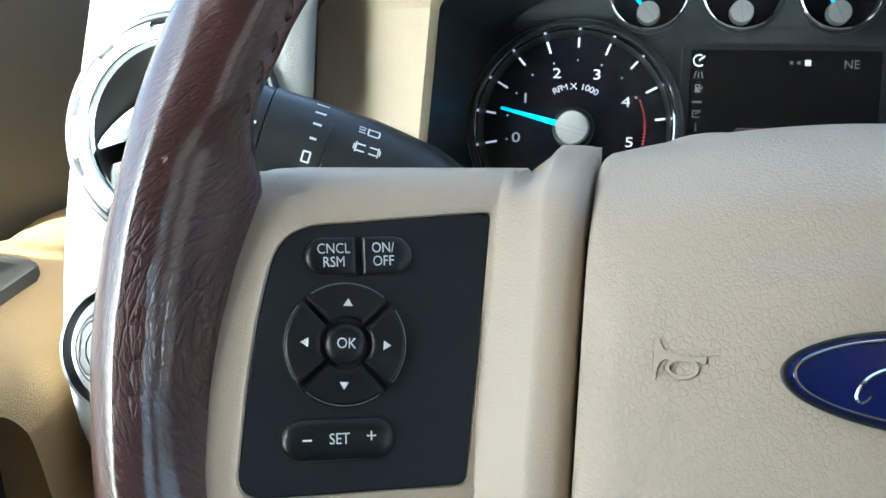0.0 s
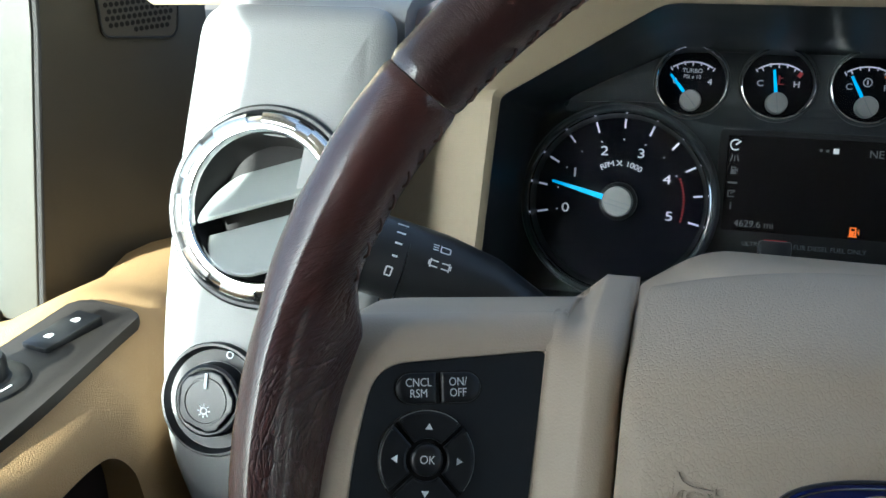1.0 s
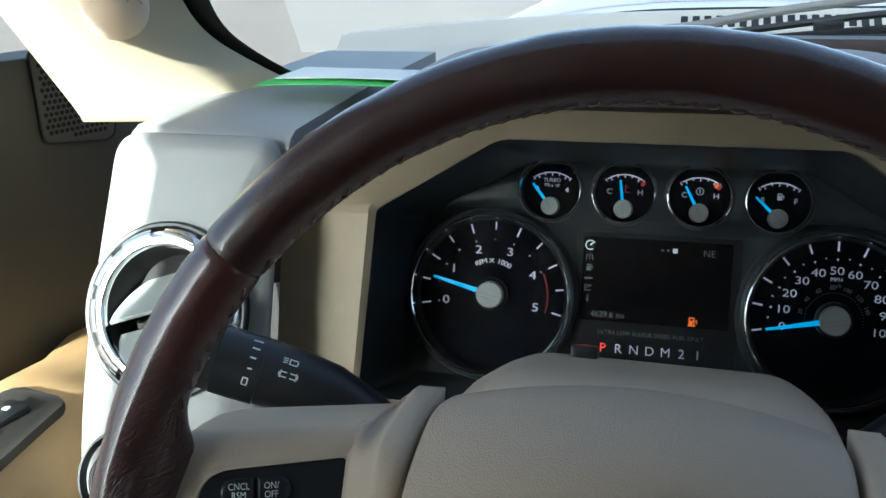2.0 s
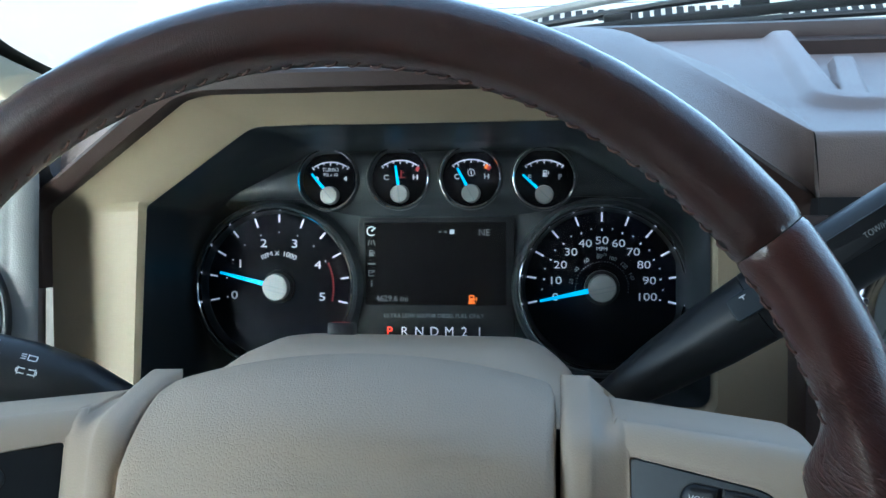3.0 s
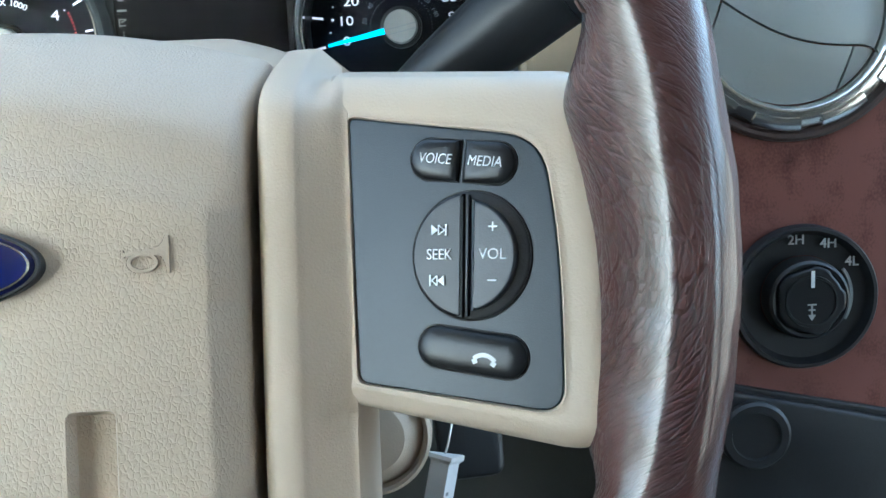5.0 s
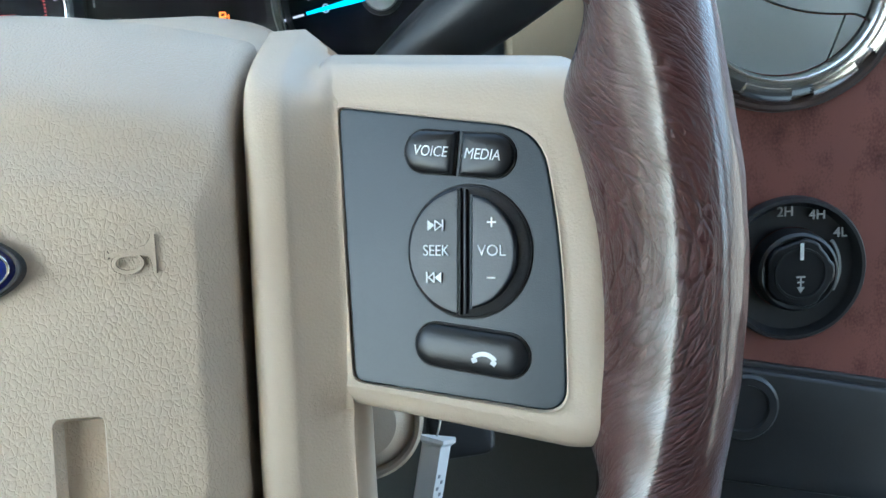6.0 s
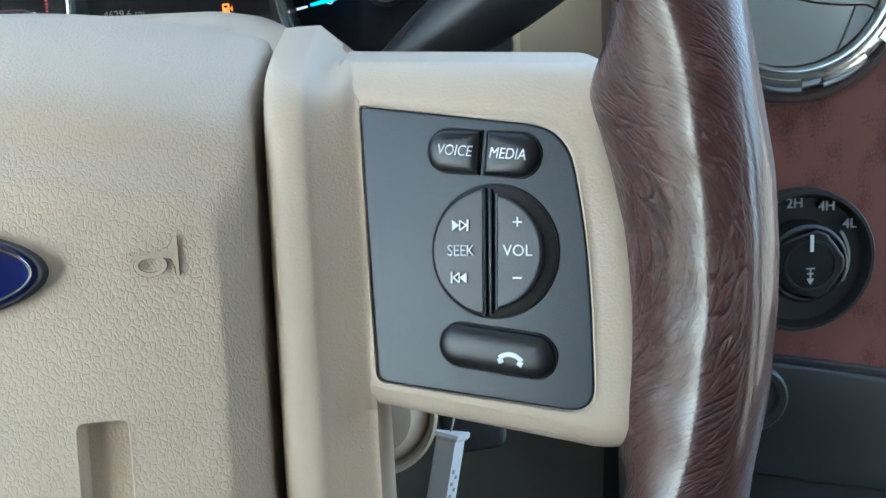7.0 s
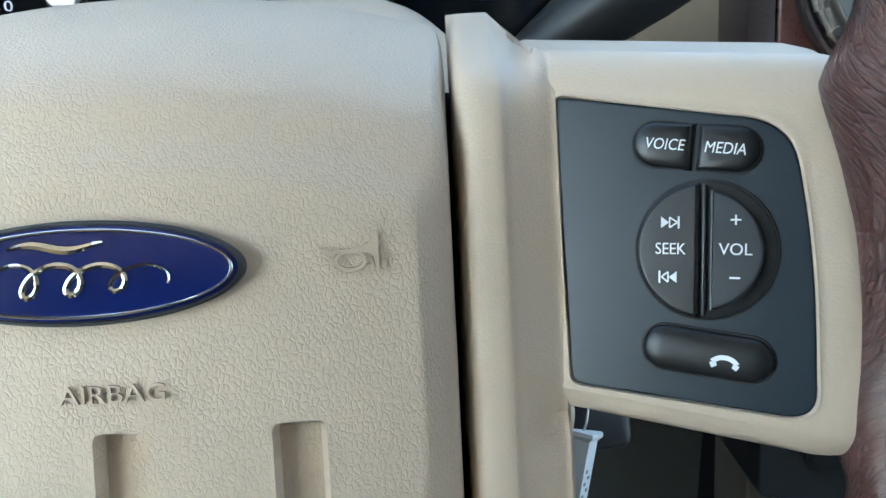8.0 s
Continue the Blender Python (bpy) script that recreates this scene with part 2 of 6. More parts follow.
def plate(outline, z0, z1, bevel=0.0004, steps=3, back=True, rise=None):
    """A slab from z0 to z1 with a rounded front edge, as high as it is wide or of another rise."""
    rise = bevel if rise is None else rise
    bm = bmesh.new()
    loops = [lift(outline, z0)]
    for i in range(steps + 1):
        a = math.pi / 2 * i / steps
        loops.append(lift(shrink(outline, bevel * (1 - math.cos(a))), z1 - rise + rise * math.sin(a)))
    if bevel < 0.002:
        loops.append(lift(shrink(outline, bevel + min(0.0003, bevel * 0.5)), z1))
    rings(bm, loops, cap0=back)
    return bm


def ring_plate(outer, inner, z0, z1, bevel=0.0004):
    """A flat frame between two outlines of as many points."""
    bm = bmesh.new()
    rings(bm, [lift(outer, z0), lift(outer, z1 - bevel), lift(shrink(outer, bevel), z1), lift(shrink(inner, -bevel), z1), lift(inner, z1 - bevel), lift(inner, z0), lift(outer, z0)], cap1=False)
    return bm


def lathe(profile, n=64, start=0.0, end=2 * math.pi):
    """Turns (radius, height) pairs round z."""
    bm = bmesh.new()
    full = abs(end - start - 2 * math.pi) < 1e-6
    m = n if full else n + 1
    loops = [[(r * math.cos(start + (end - start) * i / n), r * math.sin(start + (end - start) * i / n), z) for i in range(m)] for r, z in profile]
    rings(bm, loops, cap1=False, closed=full)
    bmesh.ops.remove_doubles(bm, verts=bm.verts, dist=1e-7)
    return bm


def box(x0, x1, y0, y1, z0, z1, bevel=0.0, seg=2):
    bm = bmesh.new()
    bmesh.ops.create_cube(bm, size=1.0)
    for v in bm.verts:
        v.co = Vector(((x0 + x1) / 2 + v.co.x * (x1 - x0), (y0 + y1) / 2 + v.co.y * (y1 - y0), (z0 + z1) / 2 + v.co.z * (z1 - z0)))
    if bevel:
        bmesh.ops.bevel(bm, geom=list(bm.edges), offset=bevel, segments=seg, profile=0.5, affect="EDGES")
    return bm


def sweep(points, radius, n=12, flat=1.0):
    """A round bar along points; radius is a number or one number a point."""
    bm = bmesh.new()
    pts = [Vector(p) for p in points]
    rad = radius if isinstance(radius, (list, tuple)) else [radius] * len(pts)
    side = None
    loops = []
    for i, p in enumerate(pts):
        t = (pts[min(i + 1, len(pts) - 1)] - pts[max(i - 1, 0)]).normalized()
        if side is None:
            side = t.cross(Vector((0, 0, 1)) if abs(t.z) < 0.9 else Vector((1, 0, 0))).normalized()
        side = (side - t * side.dot(t)).normalized()
        up = t.cross(side)
        loops.append([tuple(p + rad[i] * (side * math.cos(a) + up * math.sin(a) * flat)) for a in [2 * math.pi * j / n for j in range(n)]])
    rings(bm, loops, cap0=True)
    return bm


def sheet(fn, nu, nv, thick=0.0):
    """A grid of fn(s, t), s and t from 0 to 1."""
    bm = bmesh.new()
    rings(bm, [[fn(i / nu, j / nv) for i in range(nu + 1)] for j in range(nv + 1)], cap1=False, closed=False)
    return bm


def extrude_poly(poly, axis, a, b, bevel=0.0):
    """A solid between two copies of a polygon, across an axis."""
    def put(p, w):
        return {"x": (w, p[0], p[1]), "y": (p[0], w, p[1]), "z": (p[0], p[1], w)}[axis]
    bm = bmesh.new()
    rings(bm, [[put(p, a) for p in poly], [put(p, b) for p in poly]], cap0=True)
    if bevel:
        bmesh.ops.bevel(bm, geom=list(bm.edges), offset=bevel, segments=2, profile=0.5, affect="EDGES")
    return bm


def finish(ob, bm, mat, smooth=True, angle=35):
    bmesh.ops.recalc_face_normals(bm, faces=bm.faces)
    me = ob.data
    bm.to_mesh(me)
    bm.free()
    me.materials.append(mat)
    if smooth:
        me.shade_smooth()
        me.set_sharp_from_angle(angle=radians(angle))


def part(name, bm, mat, parent, label="", m=None, smooth=True, angle=35):
    """Links a bmesh as one mesh object under a thing or under a part."""
    ob = new(name, bpy.data.meshes.new(name))
    finish(ob, bm, mat, smooth, angle)
    ob.parent = parent
    if m is not None:
        ob.matrix_basis = m
    return tagged(ob, label)


def thing(name, label, category, m=None, group="", kind=""):
    """An empty at a thing's base, which carries its parts."""
    ob = new(name)
    ob.empty_display_size = 0.01
    if m is not None:
        ob.matrix_basis = m
    return tagged(ob, label, category, group, kind)


def solid(name, bm, mat, label, category, kind="", m=None, group="", smooth=True):
    """A thing that is one mesh."""
    ob = new(name, bpy.data.meshes.new(name))
    finish(ob, bm, mat, smooth)
    if m is not None:
        ob.matrix_basis = m
    return tagged(ob, label, category, group, kind)


def lettering(body, size, mat, parent, m, depth=0.00012, name="lettering", shear=0.0, label="", wide=1.0):
    """Built-in font text as a thin mesh under a thing."""
    cu = bpy.data.curves.new("text", "FONT")
    cu.body, cu.size, cu.extrude, cu.align_x, cu.align_y, cu.shear = body, size, depth, "CENTER", "CENTER", shear
    cu.resolution_u = 4
    tmp = new("text", cu)
    bpy.context.view_layer.update()
    me = bpy.data.meshes.new_from_object(tmp.evaluated_get(bpy.context.evaluated_depsgraph_get()))
    bpy.data.objects.remove(tmp)
    bpy.data.curves.remove(cu)
    if wide != 1.0:
        for v in me.vertices:
            v.co.x *= wide
    me.materials.clear()
    me.materials.append(mat)
    ob = new(name, me)
    ob.parent, ob.matrix_basis = parent, m
    return tagged(ob, label)


def tri(a, b, c, z0=0.0, z1=0.0002):
    return extrude_poly([a, b, c], "z", z0, z1)


def bar(x0, y0, x1, y1, w, z0=0.0, z1=0.0002):
    """A thin bar from one point to another."""
    d = Vector((x1 - x0, y1 - y0)).normalized()
    n = Vector((-d.y, d.x)) * w / 2
    return extrude_poly([(x0 + n.x, y0 + n.y), (x0 - n.x, y0 - n.y), (x1 - n.x, y1 - n.y), (x1 + n.x, y1 + n.y)], "z", z0, z1)


def arc_band(r0, r1, a0, a1, z0, z1, n=24):
    pts = [(r0 * math.cos(a), r0 * math.sin(a)) for a in [a0 + (a1 - a0) * i / n for i in range(n + 1)]]
    pts += [(r1 * math.cos(a), r1 * math.sin(a)) for a in [a1 + (a0 - a1) * i / n for i in range(n + 1)]]
    return extrude_poly(pts, "z", z0, z1)


def join(*bms):
    """Several bmeshes of one part as one."""
    out = bmesh.new()
    for b in bms:
        tmp = bpy.data.meshes.new("tmp")
        b.to_mesh(tmp)
        b.free()
        out.from_mesh(tmp)
        bpy.data.meshes.remove(tmp)
    return out


def cut(ob, *bms):
    """Takes solids out of a mesh object for good."""
    tools = []
    for b in bms:
        t = new("cutter", bpy.data.meshes.new("cutter"))
        bmesh.ops.recalc_face_normals(b, faces=b.faces)
        b.to_mesh(t.data)
        b.free()
        t.matrix_world = ob.matrix_world
        md = ob.modifiers.new("cut", "BOOLEAN")
        md.operation, md.object, md.solver = "DIFFERENCE", t, "EXACT"
        t.parent, t.matrix_basis = ob.parent, ob.matrix_basis
        tools.append(t)
    bpy.context.view_layer.update()
    me = bpy.data.meshes.new_from_object(ob.evaluated_get(bpy.context.evaluated_depsgraph_get()))
    ob.modifiers.clear()
    ob.data = me
    me.shade_smooth()
    me.set_sharp_from_angle(angle=radians(35))
    for t in tools:
        bpy.data.objects.remove(t)


def frame_of(origin, tilt):
    """x to the right, y up the face, z towards the driver; the face leans back by tilt degrees."""
    return pose(*origin, 90 - tilt, 0, 0)


WHEEL = frame_of((0.003, -0.3035, 1.419), 22)
CLUSTER = frame_of((0.0, 0.010, 1.40), 17)


# ---- steering wheel ----
RIM_R, RIM_A = 0.1725, 0.0122


def smooth01(x):
    x = min(1.0, max(0.0, x))
    return x * x * (3 - 2 * x)


def rim_section(th0, th1, n, side, girth=56):
    """A length of the leather-wrapped rim between two angles; it swells towards the hub beside the spokes."""
    bm = bmesh.new()
    uv = bm.loops.layers.uv.new("UVMap")
    cr = bm.verts.layers.float.new("crease")
    rows, coords = [], []
    for i in range(n + 1):
        th = th0 + (th1 - th0) * i / n
        off = abs(math.degrees(math.atan2(math.sin(th), abs(math.cos(th)))))
        s = 1 - smooth01((off - 11.5) / 7.5)
        end = min(i, n - i) / n * abs(th1 - th0) * RIM_R
        pinch = 1 - 0.055 * (1 - smooth01(end / 0.0022))
        near = 1 - smooth01((off - 16) / 14)
        row, cc = [], []
        for j in range(girth):
            ph = 2 * math.pi * j / girth
            c, q = math.cos(ph), math.sin(ph)
            a = RIM_A - 0.0015 * s if c > 0 else RIM_A + (0.0082 if math.cos(th) > 0 else 0.0036) * s
            r = RIM_R + a * c * pinch
            z = (0.0128 + 0.0006 * s) * q * pinch
            if c < 0:
                z *= 1 - 0.18 * s * c * c
                z -= 0.012 * s * c * c
            wob = 0.00035 * noise.noise(Vector((r * math.cos(th) * 90, r * math.sin(th) * 90, z * 90)))
            fold = near * smooth01(-c * 1.4 + 0.65)
            ridge = abs(noise.noise(Vector((off * 0.16 + q * 1.2, j * 0.09, 3.0 + (th > 1.5) * 7))))
            r += wob + 0.00022 * fold * (ridge - 0.3)
            z += 0.0003 * fold * (ridge - 0.3) * (1 if q > 0 else -1)
            v = bm.verts.new((r * math.cos(th), r * math.sin(th), z))
            v[cr] = max(0.0, 0.10 + 0.2 * noise.noise(Vector((off * 0.12, j * 0.10, 5)))) + 1.2 * fold * (0.7 + 0.6 * noise.noise(Vector((off * 0.1, j * 0.13, 1))))
            row.append(v)
            gx, gy = math.copysign(radians(off), math.sin(th)) * RIM_R, min(ph, 2 * math.pi - ph) * RIM_A
            bend = 8 * gx * gx if abs(gx) < 0.05 else 0.02 + 0.8 * (abs(gx) - 0.05)
            cc.append((gy - bend, gx) if side else (gx, gy))
        rows.append(row)
        coords.append(cc)
    for i in range(n):
        for j in range(girth):
            k = (j + 1) % girth
            f = bm.faces.new((rows[i][j], rows[i + 1][j], rows[i + 1][k], rows[i][k]))
            for loop, (a, b) in zip(f.loops, ((i, j), (i + 1, j), (i + 1, k), (i, k))):
                x, y = coords[a][b]
                loop[uv].uv = (x, y)
    bm.faces.new(rows[0][::-1])
    bm.faces.new(rows[-1])
    return bm


wheel = thing("steering_wheel", "brown leather steering wheel with beige hub and spokes", "steering wheel", WHEEL)
SEAM = radians(37)
rim_top = part("rim", rim_section(SEAM + 0.001, math.pi - SEAM - 0.001, 150, False), LEATHER_TOP, wheel, "smooth dark brown leather upper rim")
rim_left = part("rim_grip", rim_section(math.pi - SEAM + 0.001, math.pi + SEAM + 0.12, 150, True), LEATHER_SIDE, wheel, "creased red-brown leather grip")
rim_right = part("rim_grip", rim_section(-SEAM - 0.12, SEAM - 0.001, 150, True), LEATHER_SIDE, wheel, "creased red-brown leather grip")
part("rim", rim_section(math.pi + SEAM + 0.122, 2 * math.pi - SEAM - 0.122, 60, False), LEATHER_TOP, wheel)

# stitches along the inner edge
stitch_bm = sweep([(-0.0024, 0.0004, -0.0004), (-0.0012, 0.0001, 0.0006), (0.0012, -0.0001, 0.0006), (0.0024, -0.0004, -0.0004)], 0.00042, 6)
stitch_me = bpy.data.meshes.new("stitch")
stitch_bm.to_mesh(stitch_me)
stitch_bm.free()
stitch_me.materials.append(THREAD)
stitch_me.shade_smooth()


def stitch_row(th0, th1, step, parent):
    n = int(abs(th1 - th0) / step)
    for i in range(n + 1):
        th = th0 + (th1 - th0) * (i + 0.5) / (n + 1)
        ob = new("stitch", stitch_me)
        ob.parent = parent
        r, ph = RIM_R, math.pi - 0.14
        p = ((r + (RIM_A + 0.0002) * math.cos(ph)) * math.cos(th), (r + (RIM_A + 0.0002) * math.cos(ph)) * math.sin(th), 0.013 * math.sin(ph))
        ob.matrix_basis = Matrix.Translation(p) @ pose(0, 0, 0, 0, 0, math.degrees(th)) @ pose(0, 0, 0, 0, -82, 0) @ pose(0, 0, 0, 0, 0, 90 + 34)


stitch_row(SEAM + 0.02, math.pi - SEAM - 0.02, 0.046, rim_top)
stitch_row(radians(17.5), SEAM - 0.02, 0.046, rim_right)
stitch_row(math.pi - SEAM + 0.02, math.pi - radians(17.5), 0.046, rim_left)
stitch_row(-SEAM - 0.1, -radians(22), 0.046, rim_right)


# airbag cover: its face is crowned across and leans back
PAD_LEAN = 0.11


def pad_swell(x, y):
    return 0.0005 - 1.2 * (x + 0.0025) ** 2 - PAD_LEAN * y


def on_pad(x, y, z=-0.0130):
    """Lays what was drawn on a flat face at z onto the swelling face, about the point x, y."""
    turn = pose(0, 0, 0, -math.degrees(math.atan(PAD_LEAN)), math.degrees(math.atan(2.4 * (x + 0.0025))), 0)
    return Matrix.Translation((x, y, z + pad_swell(x, y))) @ turn @ Matrix.Translation((-x, -y, -z))


def pad_outline(du, vt, arch=0.011):
    x0, x1 = -0.0798 + du, 0.0742 - du
    mid, half = (x0 + x1) / 2, (x1 - x0) / 2
    top = [(mid + half * (1 - i / 12), vt - arch * (1 - i / 12) ** 2) for i in range(25)]
    side = [(x1, v) for v in (-0.08, -0.05, -0.03, -0.015, 0.0)]
    other = [(x0, v) for _, v in side[::-1]]
    return rr([(x0, -0.115), (x1, -0.115)] + side + top + other, [0.01, 0.01] + [0.004] * 5 + [0.008] + [0.004] * 23 + [0.008] + [0.004] * 5, 3)


pad_loops = []
for n, du, vt in ((-0.090, 0.003, 0.0640), (-0.083, 0.0012, 0.0645), (-0.070, 0.0004, 0.0634), (-0.055, 0.0002, 0.0606), (-0.041, 0.0002, 0.0560), (-0.030, 0.0003, 0.0505),
                  (-0.0225, 0.0004, 0.0440), (-0.0187, 0.0005, 0.0392), (-0.0174, 0.0009, 0.0350), (-0.0167, 0.0016, 0.0310), (-0.0154, 0.0038, 0.0272), (-0.01375, 0.0066, 0.0240), (-0.0133, 0.0074, 0.0228), (-0.01308, 0.0079, 0.0220), (-0.0130, 0.0086, 0.0210), (-0.0130, 0.0096, 0.0196)):
    pad_loops.append([(x, y, n + pad_swell(x, y) * smooth01((n + 0.065) / 0.04)) for x, y in pad_outline(du, vt)])
last = [(x, y) for x, y, z in pad_loops[-1]]
for f in (0.97, 0.93, 0.88, 0.82, 0.75, 0.67, 0.58, 0.48, 0.37, 0.25, 0.12):
    ring = [(-0.0028 + (x + 0.0028) * f, -0.045 + (y + 0.045) * f) for x, y in last]
    pad_loops.append([(x, y, -0.0130 + pad_swell(x, y)) for x, y in ring])
pad_bm = bmesh.new()
rings(pad_bm, pad_loops, cap0=True)
pad = part("airbag_cover", pad_bm, BEIGE_HIDE, wheel, "beige grained vinyl airbag cover", angle=50)


def slot_cutter(x):
    o = rr([(x, -0.13), (x + 0.0112, -0.13), (x + 0.0112, -0.0319), (x, -0.0319)], [0.001, 0.001, 0.002, 0.002], 3)
    bm = bmesh.new()
    rings(bm, [lift(shrink(o, 0.0012), -0.0175), lift(o, -0.0135), lift(shrink(o, -0.0010), -0.010)], cap0=True)
    bmesh.ops.transform(bm, matrix=on_pad(x + 0.0056, -0.0324), verts=bm.verts)
    return bm


badge_hole = bmesh.new()
BX, BY = -0.0036, 0.0018
ON_BADGE = on_pad(BX, BY)
rings(badge_hole, [lift(circle(0.0345, 56, BX, BY, 0.0111), -0.0138), lift(circle(0.0362, 56, BX, BY, 0.0128), -0.0136), lift(circle(0.0425, 56, BX, BY, 0.0175), -0.0131), lift(circle(0.0455, 56, BX, BY, 0.0205), -0.0120), lift(circle(0.0465, 56, BX, BY, 0.0215), -0.0100)], cap0=True)
bmesh.ops.transform(badge_hole, matrix=ON_BADGE, verts=badge_hole.verts)
cut(pad, slot_cutter(-0.0032), slot_cutter(0.0340), slot_cutter(-0.0404), badge_hole)

# oval emblem, with a plain flourish in place of the maker's script
bm = bmesh.new()
rings(bm, [lift(circle(0.0336, 72, BX, BY, 0.0103), -0.0155)] + [lift(circle(0.0336 * q, 72, BX, BY, 0.0103 * q), -0.0116 + 0.0011 * (1 - q * q)) for q in (1.0, 0.97, 0.93, 0.85, 0.7, 0.5, 0.25)])
badge = part("emblem", bm, BADGE_BLUE, wheel, "glossy blue oval emblem with silver edge", m=ON_BADGE)
part("emblem_edge", ring_plate(circle(0.0343, 72, BX, BY, 0.0109), circle(0.0331, 72, BX, BY, 0.0099), -0.0155, -0.0112, 0.0003), BLACK, badge)
part("emblem_line", ring_plate(circle(0.0322, 72, BX, BY, 0.0092), circle(0.0316, 72, BX, BY, 0.0086), -0.0118, -0.01045, 0.0001), CHROME, badge)


def flourish(pts, w):
    """A ribbon that swells along its middle."""
    bm = bmesh.new()
    loops, n = [], len(pts)
    for i, (x, y) in enumerate(pts):
        t = Vector((pts[min(i + 1, n - 1)][0] - pts[max(i - 1, 0)][0], pts[min(i + 1, n - 1)][1] - pts[max(i - 1, 0)][1])).normalized()
        h = w * (0.35 + 0.65 * math.sin(math.pi * (i + 0.5) / n)) / 2
        loops.append([(BX + x - t.y * h, BY + y + t.x * h, -0.0104), (BX + x, BY + y, -0.0101), (BX + x + t.y * h, BY + y - t.x * h, -0.0104)])
    rings(bm, loops, cap1=False, closed=False)
    return bm


loops_line = []
for i in range(97):
    q = i / 96
    a = 2 * math.pi * 4 * q + 2.2
    y = 0.0030 * math.cos(a) * (1.25 - 0.45 * q) - 0.0012
    loops_line.append((-0.0190 + 0.036 * q + 0.0034 * math.sin(a) + 0.35 * y, y))
part("flourish", flourish(loops_line, 0.0013), CHROME, badge, "plain silver flourish")
part("flourish", flourish([(-0.0135 + 0.0013 * i, 0.0056 + 0.0007 * math.sin(i * 0.5)) for i in range(16)], 0.0017), CHROME, badge)

# raised word and horn signs on the cover
lettering("AIRBAG", 0.0053, BEIGE, wheel, on_pad(0.0018, -0.0236) @ pose(0.0018, -0.0236, -0.0127), 0.0006, label="raised beige word", wide=1.22)


def horn_sign(x, y, flip, turn):
    k = -1 if flip else 1
    lo, hi = -0.0150, -0.0123
    bell = [(-0.0056, 0.0020), (-0.0051, 0.0020), (-0.0049, 0.0014), (-0.0010, 0.0015), (0.0014, 0.0018), (0.0030, 0.0025), (0.0040, 0.0038), (0.0044, 0.0050), (0.0052, 0.0050), (0.0052, -0.0036), (0.0046, -0.0036), (0.0044, -0.0018), (0.0040, -0.0004), (0.0030, 0.0005), (-0.0046, 0.0006), (-0.0050, 0.0002), (-0.0056, 0.0002)]
    place = on_pad(x, y) @ pose(x, y, 0.0, 0, 0, turn)
    moats = [extrude_poly(shrink(bell[::-1], -0.00028), "z", -0.01345, -0.0100), extrude_poly(circle(0.0038, 40, -0.0008, -0.0010, 0.0027), "z", -0.0134, -0.0100)]
    for moat in moats:
        for v in moat.verts:
            v.co.x *= k
        bmesh.ops.transform(moat, matrix=place, verts=moat.verts)
        cut(pad, moat)
    bms = [extrude_poly(bell[::-1], "z", lo, hi), ring_plate(circle(0.0035, 40, -0.0008, -0.0010, 0.0024), circle(0.0026, 40, -0.0008, -0.0010, 0.0015), lo, hi - 0.0001, 0.0001)]
    bm = join(*bms)
    for v in bm.verts:
        v.co.x *= k
    return part("horn_sign", bm, BEIGE, wheel, "raised beige horn outline", m=place, smooth=False)


horn_sign(0.0529, 0.0022, False, 0)
horn_sign(-0.0580, 0.0018, True, 0)


